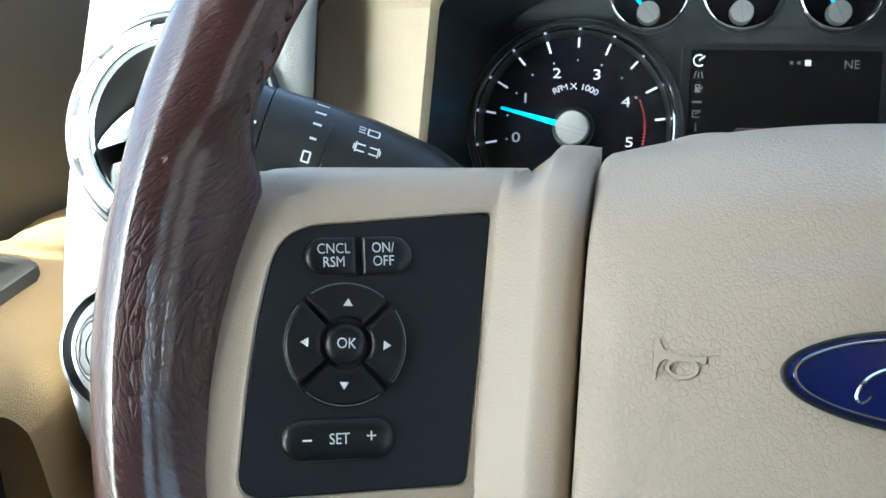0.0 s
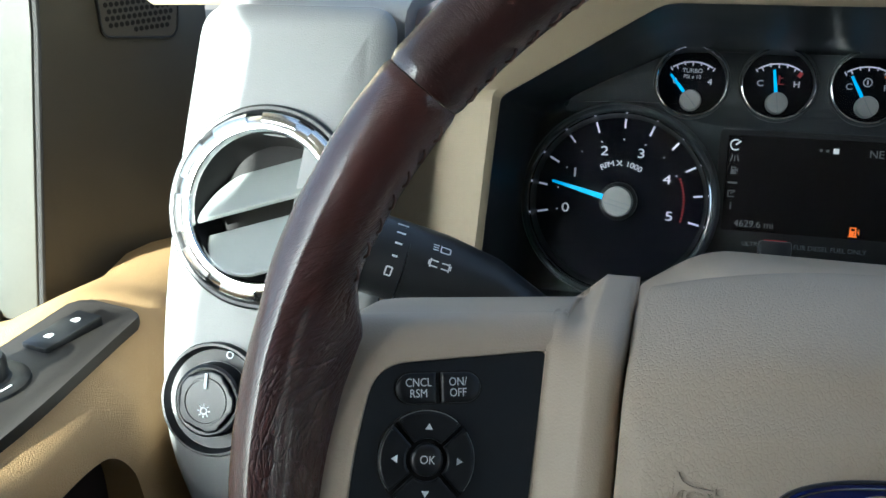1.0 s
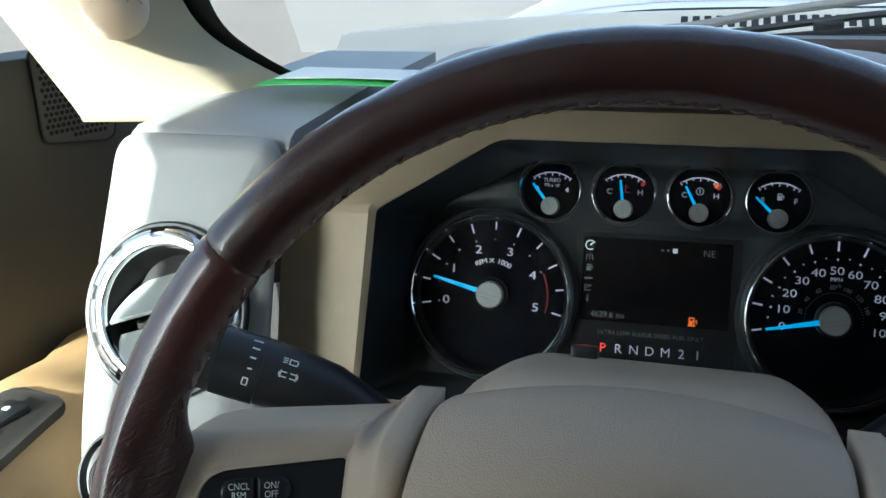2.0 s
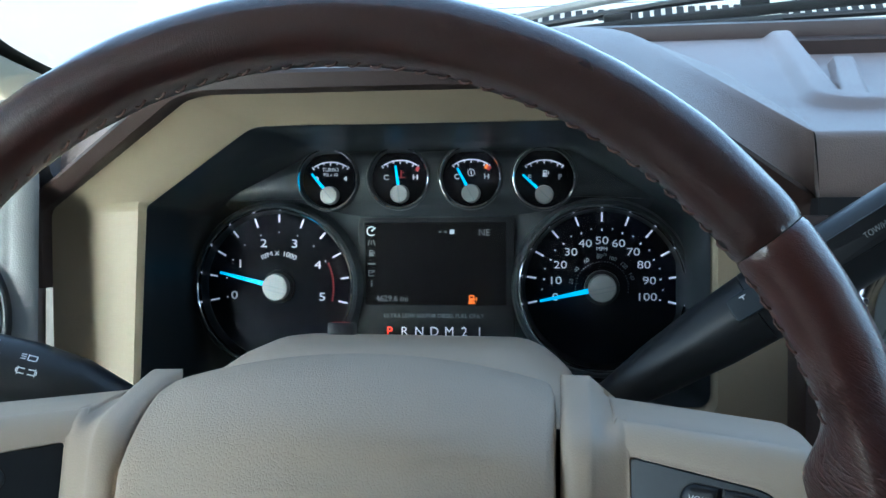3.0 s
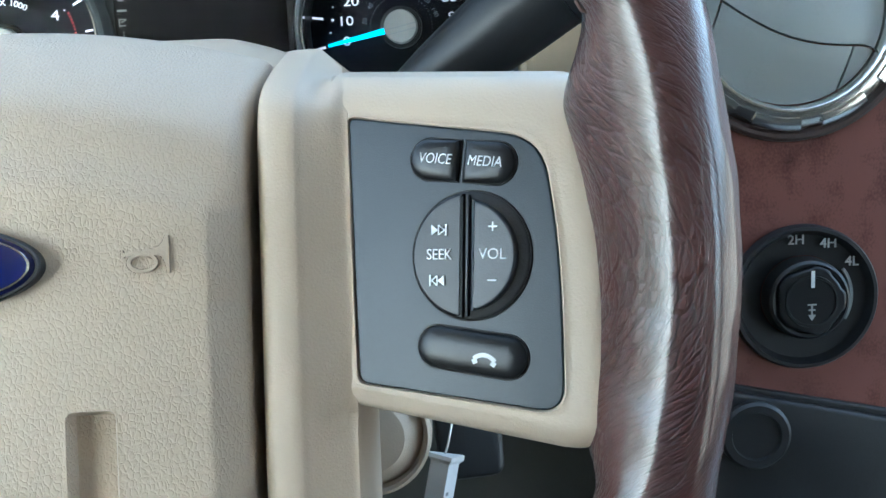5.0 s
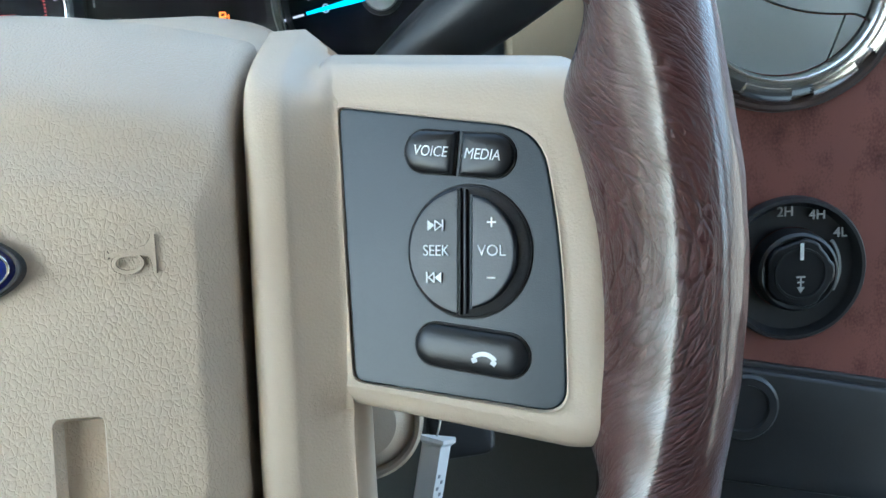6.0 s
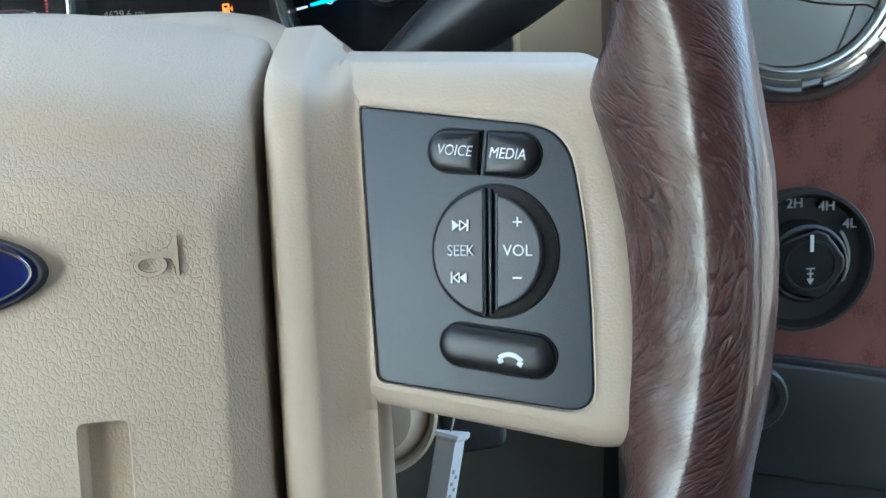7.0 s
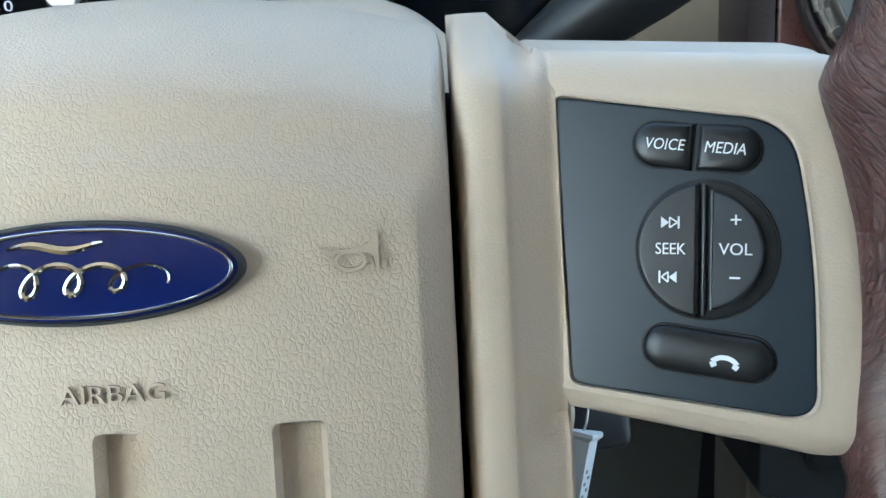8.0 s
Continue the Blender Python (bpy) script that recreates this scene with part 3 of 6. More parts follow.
# spokes
def spoke(k):
    """The beige spoke, its raised strip beside the airbag cover and its switch panel; k is 1 or -1."""
    def f(u):
        return u if k > 0 else -0.0045 - u

    def plane(u, v, out=0.0):
        return -0.0300 + 0.466 * (u - 0.0985) - 0.141 * v + out

    outer = rr([(0.0940, -0.0364), (0.1580, -0.0442), (0.1590, -0.0020), (0.1570, 0.0392), (0.0940, 0.0450)], [0.0014, 0.012, 0.03, 0.006, 0.0014], 7)
    inner = rr([(0.0990, -0.0308), (0.1462, -0.0348), (0.1470, 0.0000), (0.1440, 0.0262), (0.0982, 0.0337)], [0.0028, 0.0065, 0.03, 0.009, 0.0028], 7)
    edges = [(Vector(a), Vector(b)) for a, b in zip(outer, outer[1:]) if max(a[0], b[0]) > 0.0955]

    def drop(u, v):
        """How far the rounded rim of the spoke has fallen away from its face."""
        p, d = Vector((u, v)), 1.0
        for a, b in edges:
            t = max(0.0, min(1.0, (p - a).dot(b - a) / (b - a).length_squared))
            d = min(d, (p - a.lerp(b, t)).length)
        r = 0.0062 + 0.0058 * smooth01(v / 0.03) + 0.0018 * smooth01((u - 0.142) / 0.01) * (1 - smooth01(v / 0.03))
        return 0.85 * r * (1 - math.sqrt(max(0.0, 1 - (1 - d / r) ** 2))) if d < r else 0.0

    # the raised strip beside the cover runs out into the spoke's face with a hollow
    strip = [(0.0754, -0.075), (0.0754, -0.042), (0.0756, -0.0345), (0.0761, -0.0305), (0.0769, -0.0280), (0.0781, -0.0264), (0.0797, -0.0255), (0.0818, -0.0250), (0.0840, -0.0248), (0.0855, -0.0249), (0.0863, -0.0252), (0.0869, -0.0257), (0.0880, -0.0262), (0.0900, -0.0271), (0.0920, -0.0279),
             (0.0940, -0.0287), (0.0955, -0.0293), (0.0967, -0.0298), (0.0977, -0.0301), (0.0985, -0.0299), (0.0992, -0.0310), (0.0996, -0.075)]
    loops = []
    for v, low in [(-0.118, 0.0), (-0.08, 0.0)] + [(-0.05 + 0.004 * i, 0.0) for i in range(19)] + [(0.026, 0.0001), (0.030, 0.0004), (0.0335, 0.0011), (0.0365, 0.0023), (0.0392, 0.0042), (0.0415, 0.0070), (0.0436, 0.0107), (0.0460, 0.0160), (0.0490, 0.0240), (0.0525, 0.0350), (0.0550, 0.0430), (0.0566, 0.0485), (0.0570, 0.0520)]:
        lean = -0.130 * max(-0.06, min(0.045, v))
        back = smooth01((v - 0.030) / 0.022)
        row = []
        for u, n in strip:
            w = v - max(0, (u - 0.0863)) * back * 0.85
            side = drop(0.1, w) if w < 0.0448 else 0.0102 + (w - 0.0448) * 12.0
            row.append((f(u), w, max(-0.085, n - low + (low - side) * smooth01((u - 0.0885) / 0.007) + lean)))
        loops.append(row)
    bm = bmesh.new()
    rings(bm, loops, cap1=False, closed=False)
    part("spoke_strip", bm, BEIGE, wheel, angle=50)

    def inset(d):
        return [(q[0], r[1]) if q[0] < 0.0955 else r for q, r in zip(outer, shrink(outer, d))]

    def level(o, out=0.0):
        return [(f(x), y, plane(x, y, out - drop(x, y))) for x, y in o]

    back = [(x, y + 0.0035) if y > 0.03 else (x, y) for x, y in outer]
    last = inset(0.0048)
    bm = bmesh.new()
    rings(bm, [level(back, -0.045), level(back, -0.028), level([((a[0] + b[0]) / 2, (a[1] + b[1]) / 2) for a, b in zip(outer, back)], -0.014), level(outer, -0.003)] + [level(inset(d)) for d in (0.0, 0.0002, 0.0006, 0.0012, 0.0020, 0.0032, 0.0048)]
          + [level([(a[0] + (b[0] - a[0]) * t, a[1] + (b[1] - a[1]) * t) for a, b in zip(last, inner)], o) for t, o in ((0.25, 0), (0.5, 0), (0.75, 0.0), (0.9, 0.0), (0.97, 0.0003), (1.0, 0.0001))] + [level(inner, -0.0014)], cap0=True)
    part("spoke", bm, BEIGE, wheel, "beige grained plastic spoke", angle=50)

    # switch panel: a frame of its own on the slanted face
    c = 1 if k > 0 else -1
    ex = Vector((1.0, 0.0, 0.466 * c)).normalized()
    ey = Vector((0.0, 1.0, -0.141))
    ey = (ey - ex * ey.dot(ex)).normalized()
    ez = ex.cross(ey)
    o = Vector((f(0.122), 0.0, plane(0.122, 0.0)))
    mat4 = Matrix(((ex.x, ey.x, ez.x, o.x), (ex.y, ey.y, ez.y, o.y), (ex.z, ey.z, ez.z, o.z), (0, 0, 0, 1)))
    inv = mat4.inverted()

    def local(u, v):
        q = inv @ Vector((f(u), v, plane(u, v)))
        return q.x, q.y

    face = [local(u, v) for u, v in shrink(inner, 0.0003)]
    if k < 0:
        face = face[::-1]
    panel = part("switch_panel", plate(face, -0.002, -0.0003, 0.0004), PANEL_GREY if k > 0 else PANEL, wheel,
                 "charcoal switch panel" if k > 0 else "black switch panel", m=mat4)
    return panel, local


def button(panel, name, outline, x, y, turn, mat, z1=0.0016, bevel=0.0009, label="", rise=None, steps=4):
    """A moulded key in a recess with a dark rim round it."""
    m = pose(x, y, 0, 0, 0, turn)
    part("button_rim", plate(shrink(outline, -0.0005), -0.0006, 0.0001, 0.0001), GAP, panel, m=m)
    return part(name, plate(outline, -0.0005, z1, bevel, steps, rise=rise), mat, panel, label, m=m)


def half(outline, side, gap):
    """The part of a convex outline on one side of a slot along y."""
    bm_pts, n = [], len(outline)
    keep = lambda p: (p[0] - gap) >= 0 if side > 0 else (p[0] + gap) <= 0
    edge = gap if side > 0 else -gap
    for i in range(n):
        a, b = outline[i], outline[(i + 1) % n]
        if keep(a):
            bm_pts.append(a)
        if keep(a) != keep(b):
            s = (edge - a[0]) / (b[0] - a[0])
            bm_pts.append((edge, a[1] + (b[1] - a[1]) * s))
    return bm_pts


# right spoke: voice, media, seek, volume, phone
panel, loc = spoke(1)
x, y = loc(0.1262, 0.0213)
for side, word, dx in ((-1, "VOICE", -0.0065), (1, "MEDIA", 0.0065)):
    b = button(panel, "button", half(pill(0.0264, 0.0094), side, 0.0008), x, y, -5.5, BUTTON, 0.0018, 0.0036, "black key with white word", 0.0013, 8)
    lettering(word, 0.0034, WHITE_INK, b, pose(dx - 0.0002 * side, 0, 0.0018), shear=0.15, wide=0.86)
x, y = loc(0.1272, -0.0003)
part("button_rim", plate(circle(0.0150, 56), -0.0006, 0.0002, 0.0001), GAP, panel, m=pose(x, y, 0))
part("rocker_bed", lathe([(0.0146, -0.0004), (0.0146, 0.0004), (0.0140, 0.0008), (0.0, 0.0006)], 56), BLACK, panel, m=pose(x, y, 0))
part("divider", box(-0.0005, 0.0003, -0.0138, 0.0138, 0.0, 0.0019, 0.0003), BUTTON_GREY, panel, m=pose(x, y, 0))
b = button(panel, "button", half(circle(0.0141, 64), -1, 0.0012), x, y, 0, BUTTON, 0.0018, 0.0006, "black seek rocker")
lettering("SEEK", 0.0035, WHITE_INK, b, pose(-0.0070, 0.0001, 0.0021), wide=0.88)
for yy, s in ((0.0058, 1), (-0.0058, -1)):
    part("arrow_mark", join(tri((-0.0090, yy + 0.0012), (-0.0090, yy - 0.0012), (-0.0073, yy)) if s > 0 else tri((-0.0056, yy + 0.0012), (-0.0073, yy), (-0.0056, yy - 0.0012)),
                            bar(-0.0072, yy + 0.0011, -0.0056, yy, 0.0003) if s > 0 else bar(-0.0088, yy, -0.0074, yy + 0.0011, 0.0003),
                            bar(-0.0072, yy - 0.0011, -0.0056, yy, 0.0003) if s > 0 else bar(-0.0088, yy, -0.0074, yy - 0.0011, 0.0003),
                            bar(-0.0072, yy - 0.0011, -0.0072, yy + 0.0011, 0.0003) if s > 0 else bar(-0.0074, yy - 0.0011, -0.0074, yy + 0.0011, 0.0003),
                            bar(-0.0053, yy - 0.0013, -0.0053, yy + 0.0013, 0.0004) if s > 0 else bar(-0.0092, yy - 0.0013, -0.0092, yy + 0.0013, 0.0004)), WHITE_INK, b, m=pose(0, 0, 0.0021))
b = button(panel, "button", half(circle(0.0127, 64, -0.0007), 1, 0.0010), x, y, 0, BUTTON_GREY, 0.0023, 0.0006, "dark grey volume rocker")
lettering("VOL", 0.0035, WHITE_INK, b, pose(0.0064, 0.0002, 0.0024))
lettering("+", 0.0045, WHITE_INK, b, pose(0.0064, 0.0062, 0.0024))
part("minus_mark", bar(0.0053, -0.0056, 0.0074, -0.0056, 0.0004), WHITE_INK, b, m=pose(0, 0, 0.0024))
x, y = loc(0.1266, -0.0220)
b = button(panel, "button", pill(0.0270, 0.0094, 12), x, y, -6, BUTTON, 0.0019, 0.0040, "black phone key", 0.0015, 8)
part("phone_mark", join(arc_band(0.0042, 0.0056, 0.75, math.pi - 0.75, 0, 0.0002, 12), bar(-0.0039, 0.0022, -0.0024, 0.0030, 0.0016), bar(0.0024, 0.0030, 0.0039, 0.0022, 0.0016)), WHITE_INK, b, m=pose(0.0040, -0.0036, 0.0019) @ Matrix.Scale(0.72, 4))

# left spoke: cruise keys and the four-way pad
panel, loc = spoke(-1)
x, y = loc(0.1268, 0.0206)
for side, words in ((-1, ("CNCL", "RSM")), (1, ("ON/", "OFF"))):
    b = button(panel, "button", half(pill(0.0250, 0.0088), side, 0.0007), x, y, 5, BUTTON, 0.0017, 0.0034, "black key with white words", 0.0012, 8)
    for i, word in enumerate(words):
        lettering(word, 0.0034, WHITE_INK, b, pose(-0.0060 if side < 0 else 0.0055, 0.0016 - 0.0031 * i, 0.0017), wide=0.84)
x, y = loc(0.1277, 0.0003)
part("button_rim", plate(circle(0.0144, 56), -0.0006, 0.0002, 0.0001), GAP, panel, m=pose(x, y, 0))
for i in range(4):
    a = math.pi / 2 * i
    q = math.pi / 4 - 0.045
    pts = [(r * math.cos(t), r * math.sin(t)) for r, ts in ((0.0138, [-q + 2 * q * j / 16 for j in range(17)]), (0.0060, [q * 0.93 - 1.86 * q * j / 10 for j in range(11)])) for t in ts]
    b = part("button", plate(pts, -0.0004, 0.0019, 0.0007, 3), BUTTON, panel, "black pad key with white arrow", m=pose(x, y, 0, 0, 0, 90 * i))
    part("arrow_mark", tri((0.0086, 0.0011), (0.0086, -0.0011), (0.0104, 0.0)), WHITE_INK, b, m=pose(0, 0, 0.0019))
    part("key_edge", arc_band(0.0136, 0.0140, -q + 0.1, q - 0.1, 0.0006, 0.0010), SATIN, b)
b = button(panel, "button", circle(0.0047, 40), x, y, 0, BUTTON, 0.0025, 0.0028, "round black centre key", 0.0013, 6)
lettering("OK", 0.0034, WHITE_INK, b, pose(0, 0, 0.0025), wide=0.9)
x, y = loc(0.1270, -0.0208)
b = button(panel, "button", pill(0.0256, 0.0094, 12), x, y, 4, BUTTON, 0.0019, 0.0040, "black set key", 0.0015, 8)
lettering("SET", 0.0035, WHITE_INK, b, pose(0.0, 0, 0.0019), wide=0.86)
lettering("+", 0.0045, WHITE_INK, b, pose(0.0072, 0.0002, 0.0019))
part("minus_mark", bar(-0.0082, 0.0, -0.0062, 0.0, 0.0004), WHITE_INK, b, m=pose(0, 0, 0.0019))

# hub behind the spokes
part("hub", plate(rr([(-0.088, -0.11), (0.0825, -0.11), (0.0825, 0.036), (-0.088, 0.036)], 0.01), -0.085, -0.062, 0.003), GAP, wheel, "dark hub back")


# ---- instrument cluster ----
cluster = thing("instrument_cluster", "black instrument cluster with chrome-ringed gauges and a dark display", "instrument cluster", CLUSTER)


def opening(grow=0.0, lowv=-0.0640):
    k = grow
    pts = [(-0.1665 - k, lowv - k), (0.1575 + k, lowv - k), (0.1575 + k, 0.0440 + k * 0.5), (0.0880 + k * 0.4, 0.0868 + k), (-0.0800 - k * 0.4, 0.0868 + k), (-0.1605 - k, 0.0465 + k * 0.5)]
    return rr(pts, [0.008, 0.008, 0.004, 0.006, 0.006, 0.004], 5)


def reach(y):
    """How much further the rim of the opening comes out towards the driver, higher up."""
    return 0.050 * smooth01((y - 0.038) / 0.056)


def scaled(o, sx, sy, dy=0.0):
    return [(x * sx, y * sy + dy) for x, y in o]


bm = bmesh.new()
o = opening()
rings(bm, [[(x, y, 0.066 + reach(y)) for x, y in o], [(x * 0.995, y * 0.992, 0.058 + reach(y)) for x, y in o], [(x * 0.985, y * 0.99, 0.035 + reach(y) * 0.45) for x, y in o], lift(scaled(o, 0.955, 0.95), 0.012), lift(scaled(o, 0.93, 0.93), 0.002), lift(scaled(o, 0.9, 0.9), -0.001)], cap1=True)
part("housing", bm, HOUSING, cluster, "dark gunmetal gauge housing", angle=50)

# brow panel that carries the four small gauges
brow = rr([(-0.054, 0.0415), (0.054, 0.0415), (0.076, 0.0465), (0.100, 0.0480), (0.132, 0.0455), (0.140, 0.0490), (0.090, 0.0868), (-0.092, 0.0868), (-0.142, 0.0490), (-0.134, 0.0455), (-0.100, 0.0480), (-0.076, 0.0465)], [0.012, 0.012, 0.016, 0.02, 0.006, 0.008, 0.010, 0.010, 0.008, 0.006, 0.02, 0.016], 5)
bm = bmesh.new()
rings(bm, [lift(brow, -0.001), lift(shrink(brow, 0.0022), 0.0012), lift(shrink(brow, 0.0048), 0.0034), lift([(x * 0.95, 0.0655 + (y - 0.0655) * 0.72) for x, y in brow], 0.0060), lift([(x * 0.90, 0.0655 + (y - 0.0655) * 0.55) for x, y in brow], 0.0080), lift([(x * 0.84, 0.0655 + (y - 0.0655) * 0.36) for x, y in brow], 0.0090)])
brow_ob = part("gauge_brow", bm, CLUSTER_GREY, cluster, "dark silver brow panel", angle=40)
SMALL = ((-0.0676, 0.0645), (-0.0228, 0.0650), (0.0220, 0.0650), (0.0672, 0.0640))
for gx, gy in SMALL:
    hole = bmesh.new()
    rings(hole, [lift(circle(0.0192, 56, gx, gy), -0.02), lift(circle(0.0192, 56, gx, gy), 0.03)], cap0=True)
    cut(brow_ob, hole)


def polar(r, deg):
    return r * math.cos(radians(deg)), r * math.sin(radians(deg))


def big_gauge(x, name, label, needle_deg):
    """A large round gauge: collar, ring, dial, needle and cap."""
    g = part(name, lathe([(0.0556, -0.001), (0.0552, 0.006), (0.0535, 0.0115), (0.0516, 0.0128), (0.0506, 0.0125)], 96), HOUSING, cluster, label, m=pose(x, -0.0035, 0))
    part("ring", lathe([(0.0506, 0.0118), (0.0505, 0.0134), (0.0499, 0.0138), (0.0493, 0.0132), (0.0488, 0.0102)], 96), CHROME, g, "thin chrome ring")
    part("well", lathe([(0.0489, 0.0106), (0.0480, 0.0040), (0.0468, 0.0022)], 96), BLACK, g)
    part("dial", lathe([(0.0490, 0.0020), (0.0, 0.0020)], 72), DIAL, g)
    hub = part("needle_cap", lathe([(0.0108, 0.0022), (0.0106, 0.0050), (0.0095, 0.0056), (0.0, 0.0056)], 40), BLACK, g)
    part("cap_face", lathe([(0.0086, 0.0054), (0.0085, 0.0096), (0.0079, 0.0104), (0.0, 0.0106)], 40), CAP, hub, "satin grey cap")
    a = needle_deg
    part("cap_groove", join(bar(*polar(-0.008, a), *polar(0.008, a), 0.0004, 0.0104, 0.0108), bar(*[p + q for p, q in zip(polar(-0.0075, a), polar(0.0026, a + 90))], *[p + q for p, q in zip(polar(0.0075, a), polar(0.0026, a + 90))], 0.0004, 0.0104, 0.0108)), GREY_INK, hub)
    x0, y0 = polar(0.0085, a)
    x1, y1 = polar(0.0385, a)
    n = Vector(polar(1.0, a + 90))
    part("needle", extrude_poly([(x0 + n.x * 0.0015, y0 + n.y * 0.0015), (x0 - n.x * 0.0015, y0 - n.y * 0.0015), (x1 - n.x * 0.0007, y1 - n.y * 0.0007), (x1 + n.x * 0.0007, y1 + n.y * 0.0007)], "z", 0.0058, 0.0068), NEEDLE, g, "bright blue needle")
    return g


def tick(g, r0, r1, deg, w, mat=None, z=0.0024):
    part("tick", bar(*polar(r0, deg), *polar(r1, deg), w, z - 0.0004, z), mat or TICK, g)


tach = big_gauge(-0.1022, "tachometer", "engine speed gauge with blue needle near one", 166)
# thousands run from zero at lower left to five at lower right
T0, T1 = 191.0, -13.0
for i in range(11):
    deg = T0 + (T1 - T0) * i / 10
    tick(tach, 0.0412 if i % 2 else 0.0402, 0.0462, deg, 0.0010)
    if i < 9:
        tick(tach, 0.0345, 0.0352, deg, 0.0007)
    if i % 2 == 0:
        lettering(str(i // 2), 0.0073, DIGIT, tach, pose(*polar(0.0293 if i else 0.0300, deg), 0.0022), wide=1.32)
for i in range(15):
    deg = 24 + (-14 - 24) * i / 14
    part("red_dot", bar(*polar(0.0355, deg), *polar(0.0365, deg), 0.0007, 0.002, 0.0024), RED_INK, tach)
for i, ch in enumerate("RPM X 1000"):
    if ch != " ":
        deg = 118 - i * 6.4
        lettering(ch, 0.0044, DIGIT, tach, pose(*polar(0.0213, deg), 0.0022, 0, 0, deg - 90), wide=1.15)

speedo = big_gauge(0.1022, "speedometer", "speed gauge with blue needle at zero", 192)
S0, S1 = 192.0, -12.0
for i in range(11):
    deg = S0 + (S1 - S0) * i / 10
    tick(speedo, 0.0405, 0.0462, deg, 0.0011)
    tick(speedo, 0.0350, 0.0362, deg, 0.0009)
    lettering(str(10 * i), 0.0066, DIGIT, speedo, pose(*polar(0.0288 if i not in (0, 10) else 0.0275 + 0.0015 * (i == 0), deg), 0.0022), wide=1.28)
    if i < 10:
        part("tick", bar(*polar(0.0362, deg - 10.2), *polar(0.0370, deg - 10.2), 0.0008, 0.002, 0.0024), DIGIT, speedo)
for i in range(33):
    deg = 190 - 200 * i / 32
    tick(speedo, 0.0158, 0.0163, deg, 0.0004, GREY_INK)
for i in range(1, 9):
    deg = 193 - 200 * (20 * i) / 160
    if i not in (8,):
        lettering(str(20 * i), 0.0034, GREY_INK, speedo, pose(*polar(0.0190, 193 - i * 24.5), 0.0022, 0, 0, 193 - i * 24.5 - 90))
lettering("MPH", 0.0034, DIGIT, speedo, pose(0, 0.0238, 0.0022))
lettering("km/h", 0.0030, GREY_INK, speedo, pose(0, 0.0202, 0.0022))


def small_gauge(x, y, name, label, needle_deg, left, right, red=False):
    """A small gauge with an arc scale and a needle that turns near its foot."""
    r = 0.0183
    g = part(name, lathe([(0.0204, 0.004), (0.0203, 0.0090), (0.0196, 0.0102), (0.0190, 0.0102)], 64), CLUSTER_GREY, cluster, label, m=pose(x, y, 0))
    part("ring", lathe([(0.0192, 0.0098), (0.0190, 0.0114), (0.0186, 0.0116), (0.0182, 0.0106)], 64), CHROME, g, "thin chrome ring")
    part("well", lathe([(0.0184, 0.0112), (0.0180, 0.0022)], 64), BLACK, g)
    part("dial", lathe([(0.0186, 0.0020), (0.0, 0.0020)], 48), DIAL, g)
    cy = -0.0100
    bm = arc_band(0.0196, 0.0203, radians(58), radians(122), 0.0018, 0.0024)
    bms = [bm]
    for d in (55, 64, 77, 90, 103, 116, 125):
        big = d in (64, 90, 116)
        bms.append(bar(*polar(0.0178 if big else 0.0185, d), *polar(0.0206 if not big else 0.0200, d), 0.0006, 0.0018, 0.0024))
    part("scale", join(*bms), TICK, g, m=pose(0, cy + 0.0012, 0))
    if red:
        part("red_zone", arc_band(0.0178, 0.0206, radians(52), radians(58), 0.0018, 0.0025, 4), RED_INK, g, m=pose(0, cy, 0))
    lettering(left, 0.0046, DIGIT, g, pose(-0.0090, 0.0004, 0.0022), wide=1.1)
    lettering(right, 0.0046, DIGIT, g, pose(0.0096, 0.0004, 0.0022), wide=1.1)
    cap = part("needle_cap", lathe([(0.0058, 0.0020), (0.0056, 0.0076), (0.0052, 0.0084), (0.0, 0.0086)], 32), CAP, g, "satin grey cap", m=pose(0, cy, 0))
    a = needle_deg
    part("cap_groove", bar(*polar(-0.0052, a), *polar(0.0054, a), 0.0005, 0.0083, 0.0089), GREY_INK, cap)
    x0, y0 = polar(0.0055, a)
    x1, y1 = polar(0.0178, a)
    n = Vector(polar(1.0, a + 90))
    part("needle", extrude_poly([(x0 + n.x * 0.0009, y0 + n.y * 0.0009), (x0 - n.x * 0.0009, y0 - n.y * 0.0009), (x1 - n.x * 0.0006, y1 - n.y * 0.0006), (x1 + n.x * 0.0006, y1 + n.y * 0.0006)], "z", 0.0050, 0.0058), NEEDLE, g, "blue needle", m=pose(0, cy, 0))
    return g


g1 = small_gauge(-0.0676, 0.0645, "boost_gauge", "small turbo pressure gauge", 130, "0", "4")
lettering("TURBO", 0.0033, DIGIT, g1, pose(0, 0.0062, 0.0022))
lettering("PSI x 10", 0.0029, DIGIT, g1, pose(0, 0.0030, 0.0022))
g2 = small_gauge(-0.0228, 0.0650, "coolant_gauge", "small coolant temperature gauge", 98, "C", "H", True)
part("sign", join(bar(0.0006, 0.0008, 0.0006, 0.0050, 0.0008, 0.0018, 0.0024), bar(-0.0018, 0.0004, 0.0032, 0.0004, 0.0005, 0.0018, 0.0024), bar(0.0006, 0.0036, 0.0026, 0.0036, 0.0004, 0.0018, 0.0024)), RED_INK, g2)
g3 = small_gauge(0.0220, 0.0650, "oil_gauge", "small transmission temperature gauge", 118, "C", "H", True)
part("sign", join(arc_band(0.0019, 0.0023, 0, 2 * math.pi, 0.0018, 0.0024), bar(0, -0.0011, 0, 0.0011, 0.0007, 0.0018, 0.0024)), DIGIT, g3, m=pose(0, 0.0030, 0))
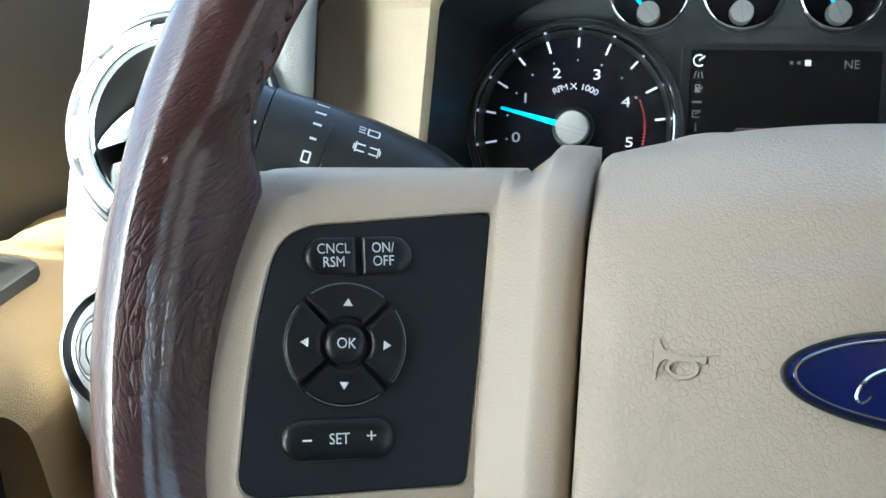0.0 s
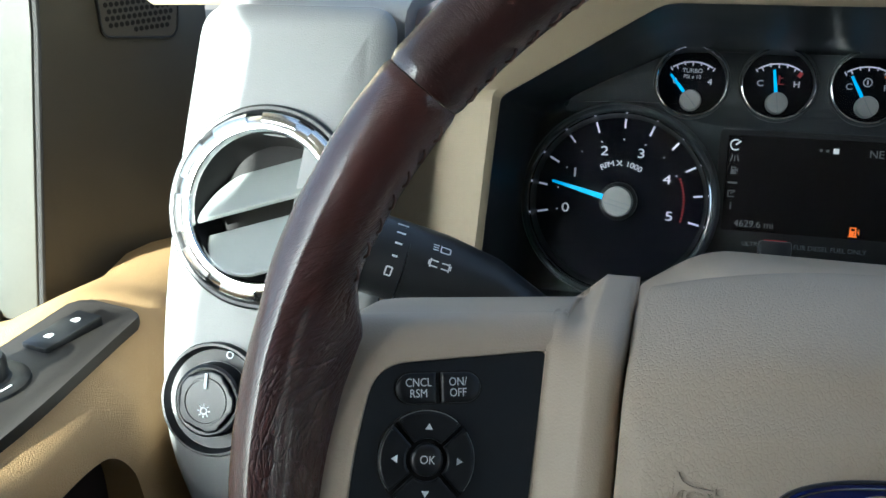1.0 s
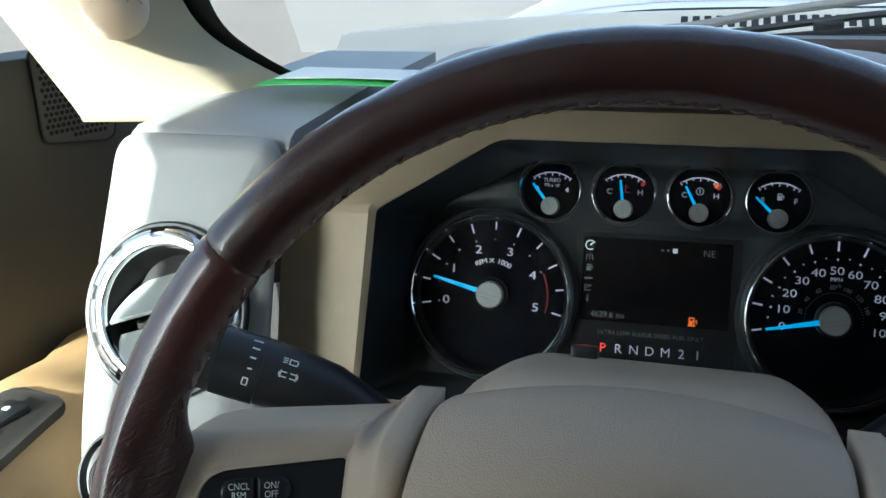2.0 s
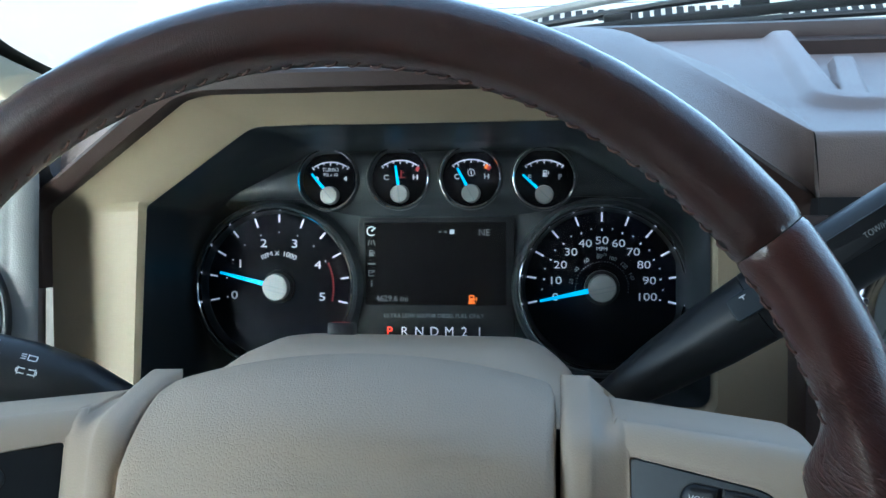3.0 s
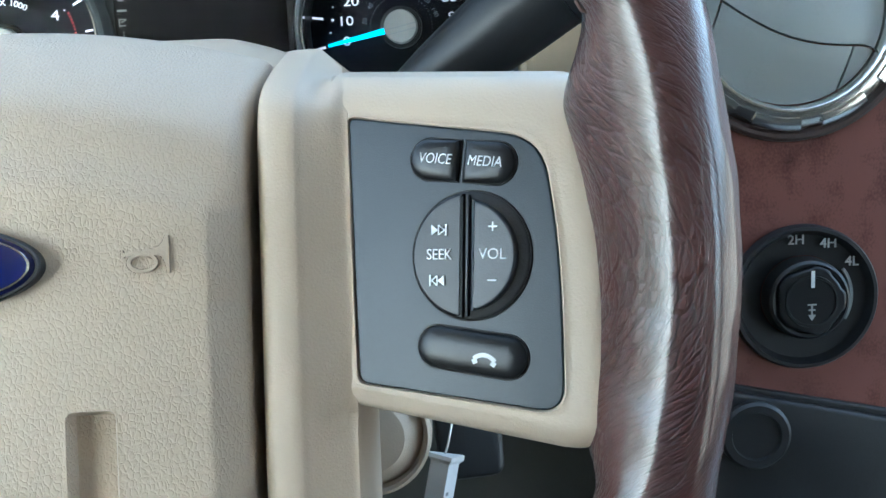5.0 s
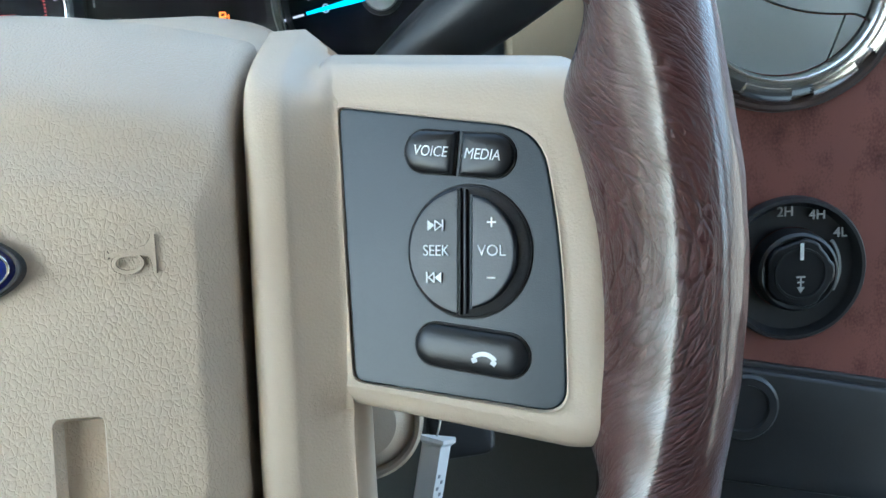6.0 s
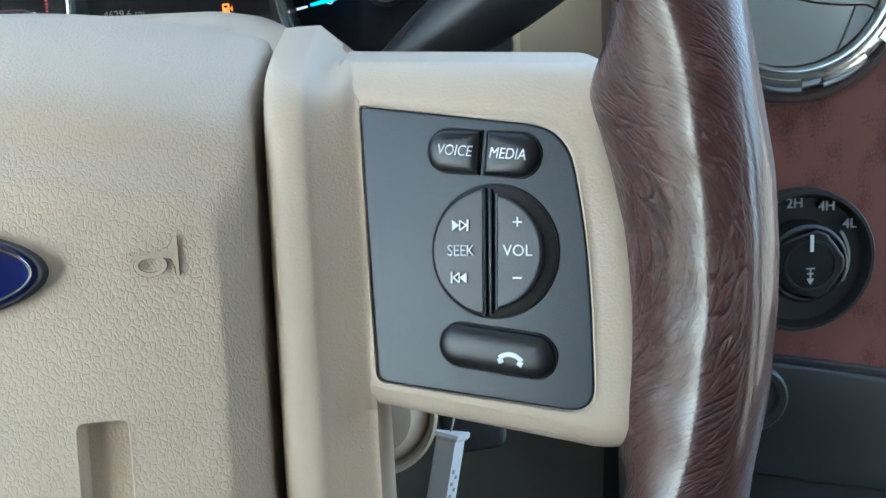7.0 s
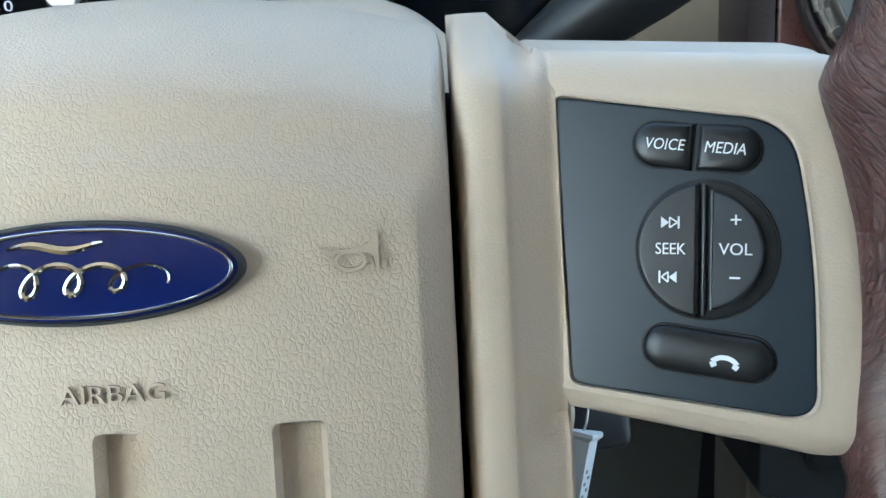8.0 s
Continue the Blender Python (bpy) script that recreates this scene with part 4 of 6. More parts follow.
part("amber_zone", arc_band(0.0178, 0.0206, radians(58), radians(63), 0.0018, 0.0026, 4), ORANGE, g3, m=pose(0, -0.01, 0))
g4 = small_gauge(0.0672, 0.0640, "fuel_gauge", "small fuel gauge with needle at empty", 137, "E", "F")


def pump_sign(parent, x, y, s, mat, z):
    bms = [bar(-0.5 * s, -0.8 * s, -0.5 * s, 0.8 * s, 0.22 * s, z - 0.0004, z), bar(0.4 * s, -0.8 * s, 0.4 * s, 0.8 * s, 0.22 * s, z - 0.0004, z), bar(-0.6 * s, 0.75 * s, 0.5 * s, 0.75 * s, 0.22 * s, z - 0.0004, z),
           bar(-0.6 * s, 0.1 * s, 0.5 * s, 0.1 * s, 0.2 * s, z - 0.0004, z), bar(-0.8 * s, -0.8 * s, 0.7 * s, -0.8 * s, 0.22 * s, z - 0.0004, z), bar(0.55 * s, 0.2 * s, 0.95 * s, -0.1 * s, 0.15 * s, z - 0.0004, z), bar(0.95 * s, -0.4 * s, 0.95 * s, 0.5 * s, 0.15 * s, z - 0.0004, z), bar(-0.1 * s, -0.7 * s, -0.1 * s, 0.0, 0.5 * s, z - 0.0004, z)]
    part("pump_sign", join(*bms), mat, parent, m=pose(x, y, 0))


pump_sign(g4, 0.0006, 0.0030, 0.0022, DIGIT, 0.0024)

# display with its black surround, gear letters and notes
disp = part("display", plate(rr([(-0.0500, -0.0420), (0.0490, -0.0420), (0.0490, 0.0405), (-0.0500, 0.0405)], 0.003), -0.004, 0.0022, 0.0006), BLACK, cluster, "black display surround")
part("screen", plate(rr([(-0.0455, -0.0148), (0.0437, -0.0148), (0.0437, 0.0372), (-0.0455, 0.0372)], 0.0008), 0.0010, 0.0026, 0.0001), SCREEN, disp, "dark colour display")
lettering("4629.6 mi", 0.0052, SCREEN_DIM, disp, pose(-0.0285, -0.0108, 0.0027))
lettering("NE", 0.0058, SCREEN_DIM, disp, pose(0.0300, 0.0305, 0.0027))
part("page_dot", bar(0.0085, 0.0312, 0.0113, 0.0312, 0.0028, 0.0024, 0.0028), SCREEN_INK, disp)
part("page_dot", bar(0.0050, 0.0312, 0.0064, 0.0312, 0.0014, 0.0024, 0.0028), SCREEN_DIM, disp)
part("page_dot", bar(0.0016, 0.0312, 0.0030, 0.0312, 0.0014, 0.0024, 0.0028), SCREEN_DIM, disp)
part("menu_sign", join(arc_band(0.0024, 0.0031, radians(60), radians(310), 0.0024, 0.0028), bar(0.0, 0.0, 0.0026, 0.0022, 0.0009, 0.0024, 0.0028)), SCREEN_INK, disp, m=pose(-0.0414, 0.0318, 0))
part("menu_sign", join(bar(-0.0022, -0.0018, -0.0012, 0.0018, 0.0005, 0.0024, 0.0028), bar(0.0022, -0.0018, 0.0012, 0.0018, 0.0005, 0.0024, 0.0028), bar(0, -0.0016, 0, 0.0014, 0.0004, 0.0024, 0.0028)), SCREEN_DIM, disp, m=pose(-0.0414, 0.0246, 0))
pump_sign(disp, -0.0414, 0.0180, 0.0022, SCREEN_DIM, 0.0028)
part("menu_sign", bar(-0.0024, 0, 0.0024, 0, 0.0010, 0.0024, 0.0028), SCREEN_DIM, disp, m=pose(-0.0414, 0.0112, 0))
part("menu_sign", join(bar(-0.0020, 0.0016, 0.0020, 0.0016, 0.0005, 0.0024, 0.0028), bar(-0.0018, 0.0016, -0.0018, -0.0018, 0.0005, 0.0024, 0.0028), bar(-0.0018, -0.0016, 0.0016, -0.0016, 0.0005, 0.0024, 0.0028), bar(-0.0008, 0.0, 0.0018, 0.0014, 0.0005, 0.0024, 0.0028)), SCREEN_DIM, disp, m=pose(-0.0414, 0.0052, 0))
part("menu_sign", join(bar(0, -0.0018, 0, 0.0006, 0.0008, 0.0024, 0.0028), bar(0, 0.0012, 0, 0.0019, 0.0008, 0.0024, 0.0028)), SCREEN_DIM, disp, m=pose(-0.0414, -0.0014, 0))
pump_sign(disp, 0.0222, -0.0110, 0.0030, ORANGE, 0.0028)
lettering("ULTRA LOW SULFUR DIESEL FUEL ONLY", 0.0036, GREY_INK, disp, pose(-0.0020, -0.0216, 0.0023), wide=0.98)
for i, ch in enumerate("PRNDM21"):
    lettering(ch, 0.0080, GEAR_RED if i == 0 else DIGIT, disp, pose(-0.0302 + 0.0095 * i, -0.0316, 0.0023))

# clear plastic lens over the gauges
bm = bmesh.new()
bm.faces.new([bm.verts.new((x, y, 0.034 + 0.30 * (y - 0.02))) for x, y in opening(-0.004)])
lens = part("lens", bm, LENS, cluster, "clear plastic lens with a faint haze")
lens.visible_shadow = False

# beige surround of the cluster
bezel = thing("cluster_surround", "beige moulded surround of the instrument cluster", "dashboard trim", CLUSTER)
LOWV = -0.10
o_in = opening(0.0)
o_mid = opening(0.0036)


def outer_edge(k=0.0, top=0.0995):
    return rr([(-0.2180 - k, LOWV - k), (0.1990 + k, LOWV - k), (0.1990 + k, 0.0450), (0.1000, top + k), (-0.1000, top + k), (-0.2180 - k, 0.0450)], [0.004, 0.004, 0.003, 0.006, 0.006, 0.003], 5)


def brow_z(y):
    """The upper edge reaches further towards the driver."""
    return 0.067 + 0.073 * smooth01((y - 0.040) / 0.062)


bm = bmesh.new()
o_out = outer_edge()
half_way = [((a[0] + b[0]) / 2, (a[1] + b[1]) / 2) for a, b in zip(o_mid, o_out)]
rings(bm, [[(x, y, 0.045 + reach(y)) for x, y in o_in], [(x, y, 0.0640 + reach(y)) for x, y in o_in], [(x, y, 0.0685 + reach(y)) for x, y in o_mid],
           [(p[0], p[1], 0.0690 + (reach(q[1]) + brow_z(r[1]) - 0.067) * 0.5) for p, q, r in zip(half_way, o_mid, o_out)], [(x, y, brow_z(y) + 0.002) for x, y in o_out], [(x, y, 0.045) for x, y in o_out]], cap1=False)
keep_mesh = bpy.data.meshes.new("surround")
bm.to_mesh(keep_mesh)
bm.free()
for name, rule in (("brow", lambda c: c.y >= 0.0465), ("side_panel", lambda c: c.y < 0.0465 and c.x < 0), ("side_panel", lambda c: c.y < 0.0465 and c.x >= 0)):
    bm = bmesh.new()
    bm.from_mesh(keep_mesh)
    bmesh.ops.delete(bm, geom=[f for f in bm.faces if not rule(f.calc_center_median())], context="FACES")
    part(name, bm, BEIGE_TRIM, bezel, angle=24)
bpy.data.meshes.remove(keep_mesh)


# ---- dashboard ----
dash = thing("dashboard", "brown and beige dashboard with grained upper pad", "dashboard", kind="structure")


def hood_edge(k, kx=None):
    kx = k if kx is None else kx
    pts = rr([(-0.2180 - kx, -0.2), (0.1990 + kx, -0.2), (0.1990 + kx, 0.0450 + k * 0.4), (0.1000 + k * 0.2, 0.0995 + k), (-0.1000 - k * 0.2, 0.0995 + k), (-0.2180 - kx, 0.0450 + k * 0.4)], [0.004, 0.004, 0.006, 0.012, 0.012, 0.006], 6)
    mid = [p for p in pts if p[1] > -0.1]
    return [(mid[0][0], 0.0)] + mid + [(mid[-1][0], 0.0)]


lip_bm = bmesh.new()
rings(lip_bm, [[(x, y, brow_z(y) + dz) for x, y in hood_edge(k)] for k, dz in ((0.0002, -0.02), (0.0002, 0.0085), (0.0012, 0.0110), (0.0080, 0.0125), (0.0100, 0.0112), (0.0112, 0.0060))], cap1=False, closed=False)
part("hood_lip", lip_bm, DASH_LIP, dash, "dark brown edge of the gauge hood", m=CLUSTER)


def along_line(pts, n, keep=1):
    """n + 1 points to each stretch of a line, its bends rounded off."""
    out = []
    for p, q in zip(pts, pts[1:]):
        out += [Vector(p).lerp(Vector(q), i / n) for i in range(n)]
    out.append(Vector(pts[-1]))
    last = len(out) - 1
    for _ in range(3):
        out = [p if min(i, last - i) < keep else (out[i - 1] + p * 2 + out[i + 1]) / 4 for i, p in enumerate(out)]
    return out


def on_hood(x, v, dz=0.0):
    return CLUSTER @ Vector((x, v, brow_z(v) + dz))


def hood_line(pts, low=None):
    """One line over the hood, from the right foot round to the left; the left side mirrors the right but for its own low end."""
    left = [(-0.0040 - p[0], p[1], p[2]) for p in pts[::-1]]
    if low:
        left = left[:-2] + low
    return along_line([tuple(p) for p in pts] + left, 14, 19)


lip_line = along_line([tuple(on_hood(x, v, 0.0060)) for x, v in ((0.2100, 0.0400), (0.2080, 0.0490), (0.1020, 0.1102), (-0.1020, 0.1102), (-0.2205, 0.0490), (-0.2225, 0.0400))], 14, 19)
crest = hood_line([(0.2080, -0.0615, 1.4715), (0.2040, -0.0535, 1.5045), (0.1100, -0.0020, 1.5552)], [(-0.2160, -0.0400, 1.5000), (-0.2290, -0.0330, 1.4720)])
foot = hood_line([(0.2100, -0.0500, 1.4715), (0.2070, -0.0400, 1.5045), (0.1930, 0.1800, 1.5065)], [(-0.2180, -0.0200, 1.5000), (-0.2300, -0.0150, 1.4720)])
tail = hood_line([(0.2090, -0.0300, 1.4600), (0.2100, -0.0200, 1.4900), (0.1980, 0.2400, 1.4900)])
hood_rows = [lip_line, [a.lerp(b, 0.35) + Vector((0, -0.001, 0.001)) for a, b in zip(lip_line, crest)], [a.lerp(b, 0.75) + Vector((0, -0.0015, 0.0015)) for a, b in zip(lip_line, crest)],
             [a.lerp(b, 0.95) + Vector((0, -0.0008, 0.0008)) for a, b in zip(lip_line, crest)], crest, [a.lerp(b, 0.06) + Vector((0, 0, -0.0004)) for a, b in zip(crest, foot)], [a.lerp(b, 0.5) for a, b in zip(crest, foot)], foot, tail]
bm = bmesh.new()
rings(bm, [[tuple(p) for p in row] for row in hood_rows], cap1=False, closed=False)
part("gauge_hood", bm, DASH, dash, "grained brown gauge hood", angle=50)


# upper pad to the right: front strip, ledge, raised rail that bends into a shoulder, and ribbed tray
def pad_height(x, y):
    back = min(1.0, max(0.0, (y - 0.01) / 0.24))
    top, base = 1.5105 + 0.0135 * back, 1.5050 + 0.0130 * back
    dx, dy, r = x - (0.2355 + 0.0205 * (y - 0.02) / 0.23), y - 0.022, 0.014
    d = r - math.hypot(max(r - dx, 0.0), max(r - dy, 0.0)) if (dx < r or dy < r) else min(dx, dy)
    if d > 0:
        z = top + (1.5045 - top) * smooth01(d / 0.007)
        for i in range(16):
            e = x - (0.2300 + 0.0563 * i + 0.22 * y)
            side = smooth01(e / 0.003) * smooth01((0.0195 - e) / 0.003) * smooth01((0.192 - y) / 0.003)
            z = max(z, 1.5045 + 0.0062 * side) if side > 0 else z
        return z
    return top if d > -0.011 else top + (base - top) * smooth01((-0.011 - d) / 0.011)


pad_rows = []
xs = [i / 150 for i in range(151)]
for y, z in ((-0.052, 1.4700), (-0.0615, 1.4715), (-0.0632, 1.4750), (-0.0608, 1.5015), (-0.0592, 1.5040), (-0.0570, 1.5050)):
    pad_rows.append([(0.2076 - 0.118 * (z - 1.4715) + 0.92 * s ** 2, y, z) for s in xs])
n = 130
for j in range(n + 1):
    y = -0.054 + 0.304 * j / n
    x0 = 0.2037 - 0.085 * min(1.0, max(0.0, (y + 0.03) / 0.15))
    row = []
    for s in xs:
        x = x0 + (0.420 - x0) * s / 0.9 if s < 0.9 else 0.420 + 0.71 * (s - 0.9) / 0.1
        row.append((x, y, pad_height(x, y)))
    pad_rows.append(row)
pad_rows.append([(x, 0.254, 1.45) for x, y, z in pad_rows[-1]])
bm = bmesh.new()
rings(bm, pad_rows, cap1=False, closed=False)
part("upper_pad", bm, DASH, dash, "grained brown upper dash pad with a raised rail and ribbed tray", angle=40)
part("windshield_trim", extrude_poly([(0.2510, 1.46), (0.2520, 1.5150), (0.2535, 1.5165), (0.2670, 1.5170), (0.2690, 1.5270), (0.2705, 1.5285), (0.335, 1.5240), (0.335, 1.46)], "x", -0.08, 1.13), DASH_LIP, dash, "dark brown stepped strip at the windshield")
# left end: top, and pod with vent and light switch
prof = [(-0.020, 1.44), (-0.060, 1.4900), (-0.0600, 1.5020), (-0.0560, 1.5080), (-0.048, 1.5115), (-0.02, 1.5125), (0.10, 1.5160), (0.26, 1.5160), (0.26, 1.44)]
part("upper_pad", extrude_poly(prof, "x", -0.306, -0.2045), POD, dash, "grey-beige dash end, sunlit at the door", angle=40)
POD_M = frame_of((-0.2700, -0.1100, 1.4150), 22.5)
pod_o = rr([(-0.0180, -0.175), (0.0640, -0.175), (0.0640, 0.1070), (-0.0405, 0.1070), (-0.0490, -0.02), (-0.0440, -0.100)], [0.03, 0.02, 0.016, 0.018, 0.06, 0.03], 6)
VLX, VLY, VLR = 0.0060, 0.0045, 0.0380


def round_at(outline, cx, cy, r):
    """The circle's points that face those of an outline."""
    out = []
    for x, y in outline:
        a = math.atan2(y - cy, x - cx)
        out.append((cx + r * math.cos(a), cy + r * math.sin(a)))
    return out


def under(loop):
    """The pod's foot curls back under, away from the driver."""
    return [(x, y, z - 6.0 * max(0.0, -0.107 - y) ** 2) for x, y, z in loop]


bm = bmesh.new()
o16 = shrink(pod_o, 0.011)
vent_edge = round_at(o16, VLX, VLY, VLR + 0.003)
rings(bm, [under(loop) for loop in ([[(x - 0.026 if x > 0.03 else x, y, -0.060) for x, y in pod_o], [(x - 0.006 if x > 0.03 else x, y, -0.012) for x, y in pod_o], lift(shrink(pod_o, 0.0004), -0.0090), lift(shrink(pod_o, 0.0014), -0.006), lift(shrink(pod_o, 0.0048), -0.0022), lift(shrink(pod_o, 0.009), -0.0004), lift(o16, 0.0)] + [lift([(p[0] + (q[0] - p[0]) * t, p[1] + (q[1] - p[1]) * t) for p, q in zip(o16, vent_edge)], 0.0) for t in (0.08, 0.16, 0.25, 0.35, 0.5, 0.75, 1.0)] + [lift(round_at(o16, VLX, VLY, VLR), -0.001), lift(round_at(o16, VLX, VLY, VLR), -0.04)])], cap0=True, cap1=False)
pod = part("end_pod", bm, POD, dash, "grey-beige end panel", m=POD_M, angle=40)
# body of the dash, and the beige knee panel
part("dash_body", box(-0.335, 1.13, 0.075, 0.24, 0.95, 1.455, 0.01), GAP, dash)
part("knee_panel", extrude_poly(rr([(-0.130, 1.02), (-0.090, 1.00), (0.03, 1.255), (0.06, 1.300), (0.06, 1.33), (-0.060, 1.312), (-0.100, 1.285)], 0.01), "x", -0.2045, 0.1975), KNEE, dash, "dark lower panel under the column")
# wood face with its trim to the right
WOOD_M = frame_of((0.2055, -0.083, 1.460), 17.7)
wood_o = rr([(0.0035, -0.222), (0.34, -0.222), (0.34, 0.0080), (0.0035, 0.0080)], 0.004, 4)
part("wood_panel", plate(wood_o, -0.05, 0.0, 0.0015), WOOD, dash, "glossy dark wood-grain panel", m=WOOD_M)
part("wood_edge", box(-0.0085, 0.0030, -0.195, 0.009, -0.05, -0.001, 0.0012), DASH_LIP, dash, m=WOOD_M)
part("pad_gap", box(0.0, 0.36, 0.009, 0.018, -0.06, -0.010), GAP, dash, m=WOOD_M)
# black lower switch panel and console
low_o = rr([(0.020, -0.248), (0.125, -0.270), (0.122, -0.222), (0.112, -0.215), (0.020, -0.195)], [0.004, 0.012, 0.006, 0.006, 0.004], 4)
low = part("lower_panel", plate(low_o, -0.03, 0.007, 0.002), BLACK, dash, "black power outlet panel", m=WOOD_M)
part("outlet_cover", lathe([(0.0150, 0.005), (0.0148, 0.0095), (0.0135, 0.0108), (0.0105, 0.0108), (0.0100, 0.0095), (0.0, 0.0095)], 40), BLACK, low, m=pose(0.044, -0.217, 0))
part("lower_fascia", plate(rr([(0.0, -0.262), (0.34, -0.310), (0.34, -0.258), (0.0, -0.189)], 0.004), -0.05, 0.003, 0.001), BLACK, dash, m=WOOD_M)
part("lower_skirt", plate(rr([(0.0, -0.40), (0.36, -0.40), (0.36, -0.300), (0.0, -0.258)], 0.004), -0.06, -0.012, 0.002), DOOR_TRIM, dash, m=WOOD_M)
console = thing("centre_console", "dark grey plastic centre console lid", "console")
part("console_body", box(0.255, 0.60, -0.40, -0.11, 0.80, 1.170, 0.012, 3), PANEL_GREY, console)
part("console_ledge", extrude_poly(rr([(0.283, -0.34), (0.56, -0.34), (0.56, -0.125), (0.300, -0.125)], 0.01), "z", 1.172, 1.186, 0.004), VENT, console)
# a run of small slots low beside the column
part("slot_panel", join(*[box(0.163, 0.193, -0.0850 - (1.344 - z) * 0.31, -0.0700, z, z + 0.0030) for z in (1.3440, 1.3360, 1.3280)]), GAP, dash, m=pose(0, 0, 0))


# ---- round vents ----
def vent_ring(parent, base):
    """A chrome ring with a castellated outer edge."""
    ring = part("ring", lathe([(0.0400, -0.004), (0.0401, 0.0016), (0.0406, 0.0030), (0.0416, 0.0040), (0.0440, 0.0042), (0.0468, 0.0030), (0.0490, 0.0012), (0.0502, -0.0006), (0.0504, -0.003)], 96), RING_CHROME, parent, "castellated chrome ring", angle=30)
    for i in range(10):
        a = 2 * math.pi * i / 10 + 0.15
        w = 0.215
        prof = [(0.0452, 0.0030), (0.0456, 0.0047), (0.0478, 0.0043), (0.0500, 0.0030), (0.0513, 0.0010), (0.0516, -0.003)]
        seg = bmesh.new()
        rings(seg, [[(r * math.cos(a + w * s), r * math.sin(a + w * s), z) for r, z in prof] for s in (-1, -0.97, -0.5, 0, 0.5, 0.97, 1)], cap0=True, closed=False)
        part("ring_tooth", seg, RING_CHROME, ring, angle=30)
    part("ring_base", lathe([(0.0556, -0.004), (0.0552, -0.0004), (0.0540, 0.0006), (0.0524, 0.0004), (0.0512, -0.0010), (0.0505, -0.003)], 96), base, parent)
    return ring


vent_l = thing("air_vent", "round open air vent with chrome ring and tilted vanes", "air vent", POD_M @ pose(VLX, VLY, 0.0030) @ Matrix.Scale(0.91, 4), group="round dash vents")
vent_ring(vent_l, BLACK)
part("vent_cup", lathe([(0.0404, 0.002), (0.0395, -0.0060), (0.0360, -0.0240), (0.0, -0.0250)], 64), GAP, vent_l)


def vane(y0, y1):
    """A lens-shaped flap across the vent."""
    n = 24
    up, lo = [], []
    for i in range(n + 1):
        x = -0.0385 + 0.077 * i / n
        lim = math.sqrt(max(0.0, 0.0392 ** 2 - x * x))
        up.append((x, min(y1, lim)))
        lo.append((x, max(y0, -lim)))
    pts = lo + up[::-1]
    bm = plate(pts, -0.0012, 0.0012, 0.0008)
    return bm


m = pose(0, 0, -0.004, 0, 0, 18)
part("vane", vane(0.0, 0.0385), VENT, vent_l, m=m @ pose(0, 0.0010, 0.003, -46, 0, 0))
part("vane", vane(-0.0385, -0.0005), VENT, vent_l, m=m @ pose(0, -0.0065, -0.007, -40, 0, 0))

VENT_RM = WOOD_M @ pose(0.0595, -0.0425, 0.0045) @ Matrix.Scale(0.93, 4)
vent_r = thing("air_vent", "round closed air vent with chrome ring and grey flaps", "air vent", VENT_RM, group="round dash vents")
vent_ring(vent_r, DASH_LIP)
part("vent_cup", lathe([(0.0404, 0.002), (0.0400, -0.0080), (0.0, -0.0090)], 64), GAP, vent_r)


def bow(x):
    return -0.0040 - 0.0072 * math.cos(max(-0.034, min(0.034, x)) / 0.034 * math.pi / 2)


def flap(side_cuts, bow_side, label=""):
    """A piece of the domed closed vent face, cut by lines and by one bowed line."""
    bm = bmesh.new()
    n = 96
    loops = [[(r * math.cos(2 * math.pi * i / n), r * math.sin(2 * math.pi * i / n), 0.0) for i in range(n)] for r in [0.0393 * k / 26 for k in range(26, 0, -1)]]
    rings(bm, loops)
    for co, no in side_cuts:
        bmesh.ops.bisect_plane(bm, geom=list(bm.verts) + list(bm.edges) + list(bm.faces), plane_co=co, plane_no=no, clear_outer=True)
    if bow_side:
        for v in bm.verts:
            v.co.y -= bow(v.co.x)
        bmesh.ops.bisect_plane(bm, geom=list(bm.verts) + list(bm.edges) + list(bm.faces), plane_co=(0, 0.0005 * bow_side, 0), plane_no=(0, -bow_side, 0), clear_outer=True)
        for v in bm.verts:
            v.co.y += bow(v.co.x)
    for v in bm.verts:
        r = v.co.xy.length / 0.04
        dx, dy = v.co.x - 0.0010, v.co.y - 0.0232
        dim = math.hypot(dx, dy) / 0.0068
        v.co.z = 0.0062 - 0.0086 * r * r - (0.0022 * (1 - dim * dim) if dim < 1 else 0)
    res = bmesh.ops.extrude_face_region(bm, geom=list(bm.faces))
    for v in res["geom"]:
        if isinstance(v, bmesh.types.BMVert):
            v.co.z -= 0.0035
    return part("flap", bm, VENT, vent_r, label, m=pose(0, 0, 0, 0, 0, -20))


CUT_L = Vector((-1.0, -0.05, 0)).normalized()
CUT_R = Vector((1.0, 0.05, 0)).normalized()
LC, RC = Vector((-0.0315, 0.0, 0.0)), Vector((0.0290, 0.0, 0.0))
flap([(LC - CUT_L * 0.0005, CUT_L)], 1, "grey upper flap with a thumb dimple")
flap([(LC - CUT_L * 0.0005, CUT_L), (RC - CUT_R * 0.0005, CUT_R)], -1)
flap([(LC + CUT_L * 0.0005, -CUT_L)], 0)
flap([(RC + CUT_R * 0.0005, -CUT_R)], -1)


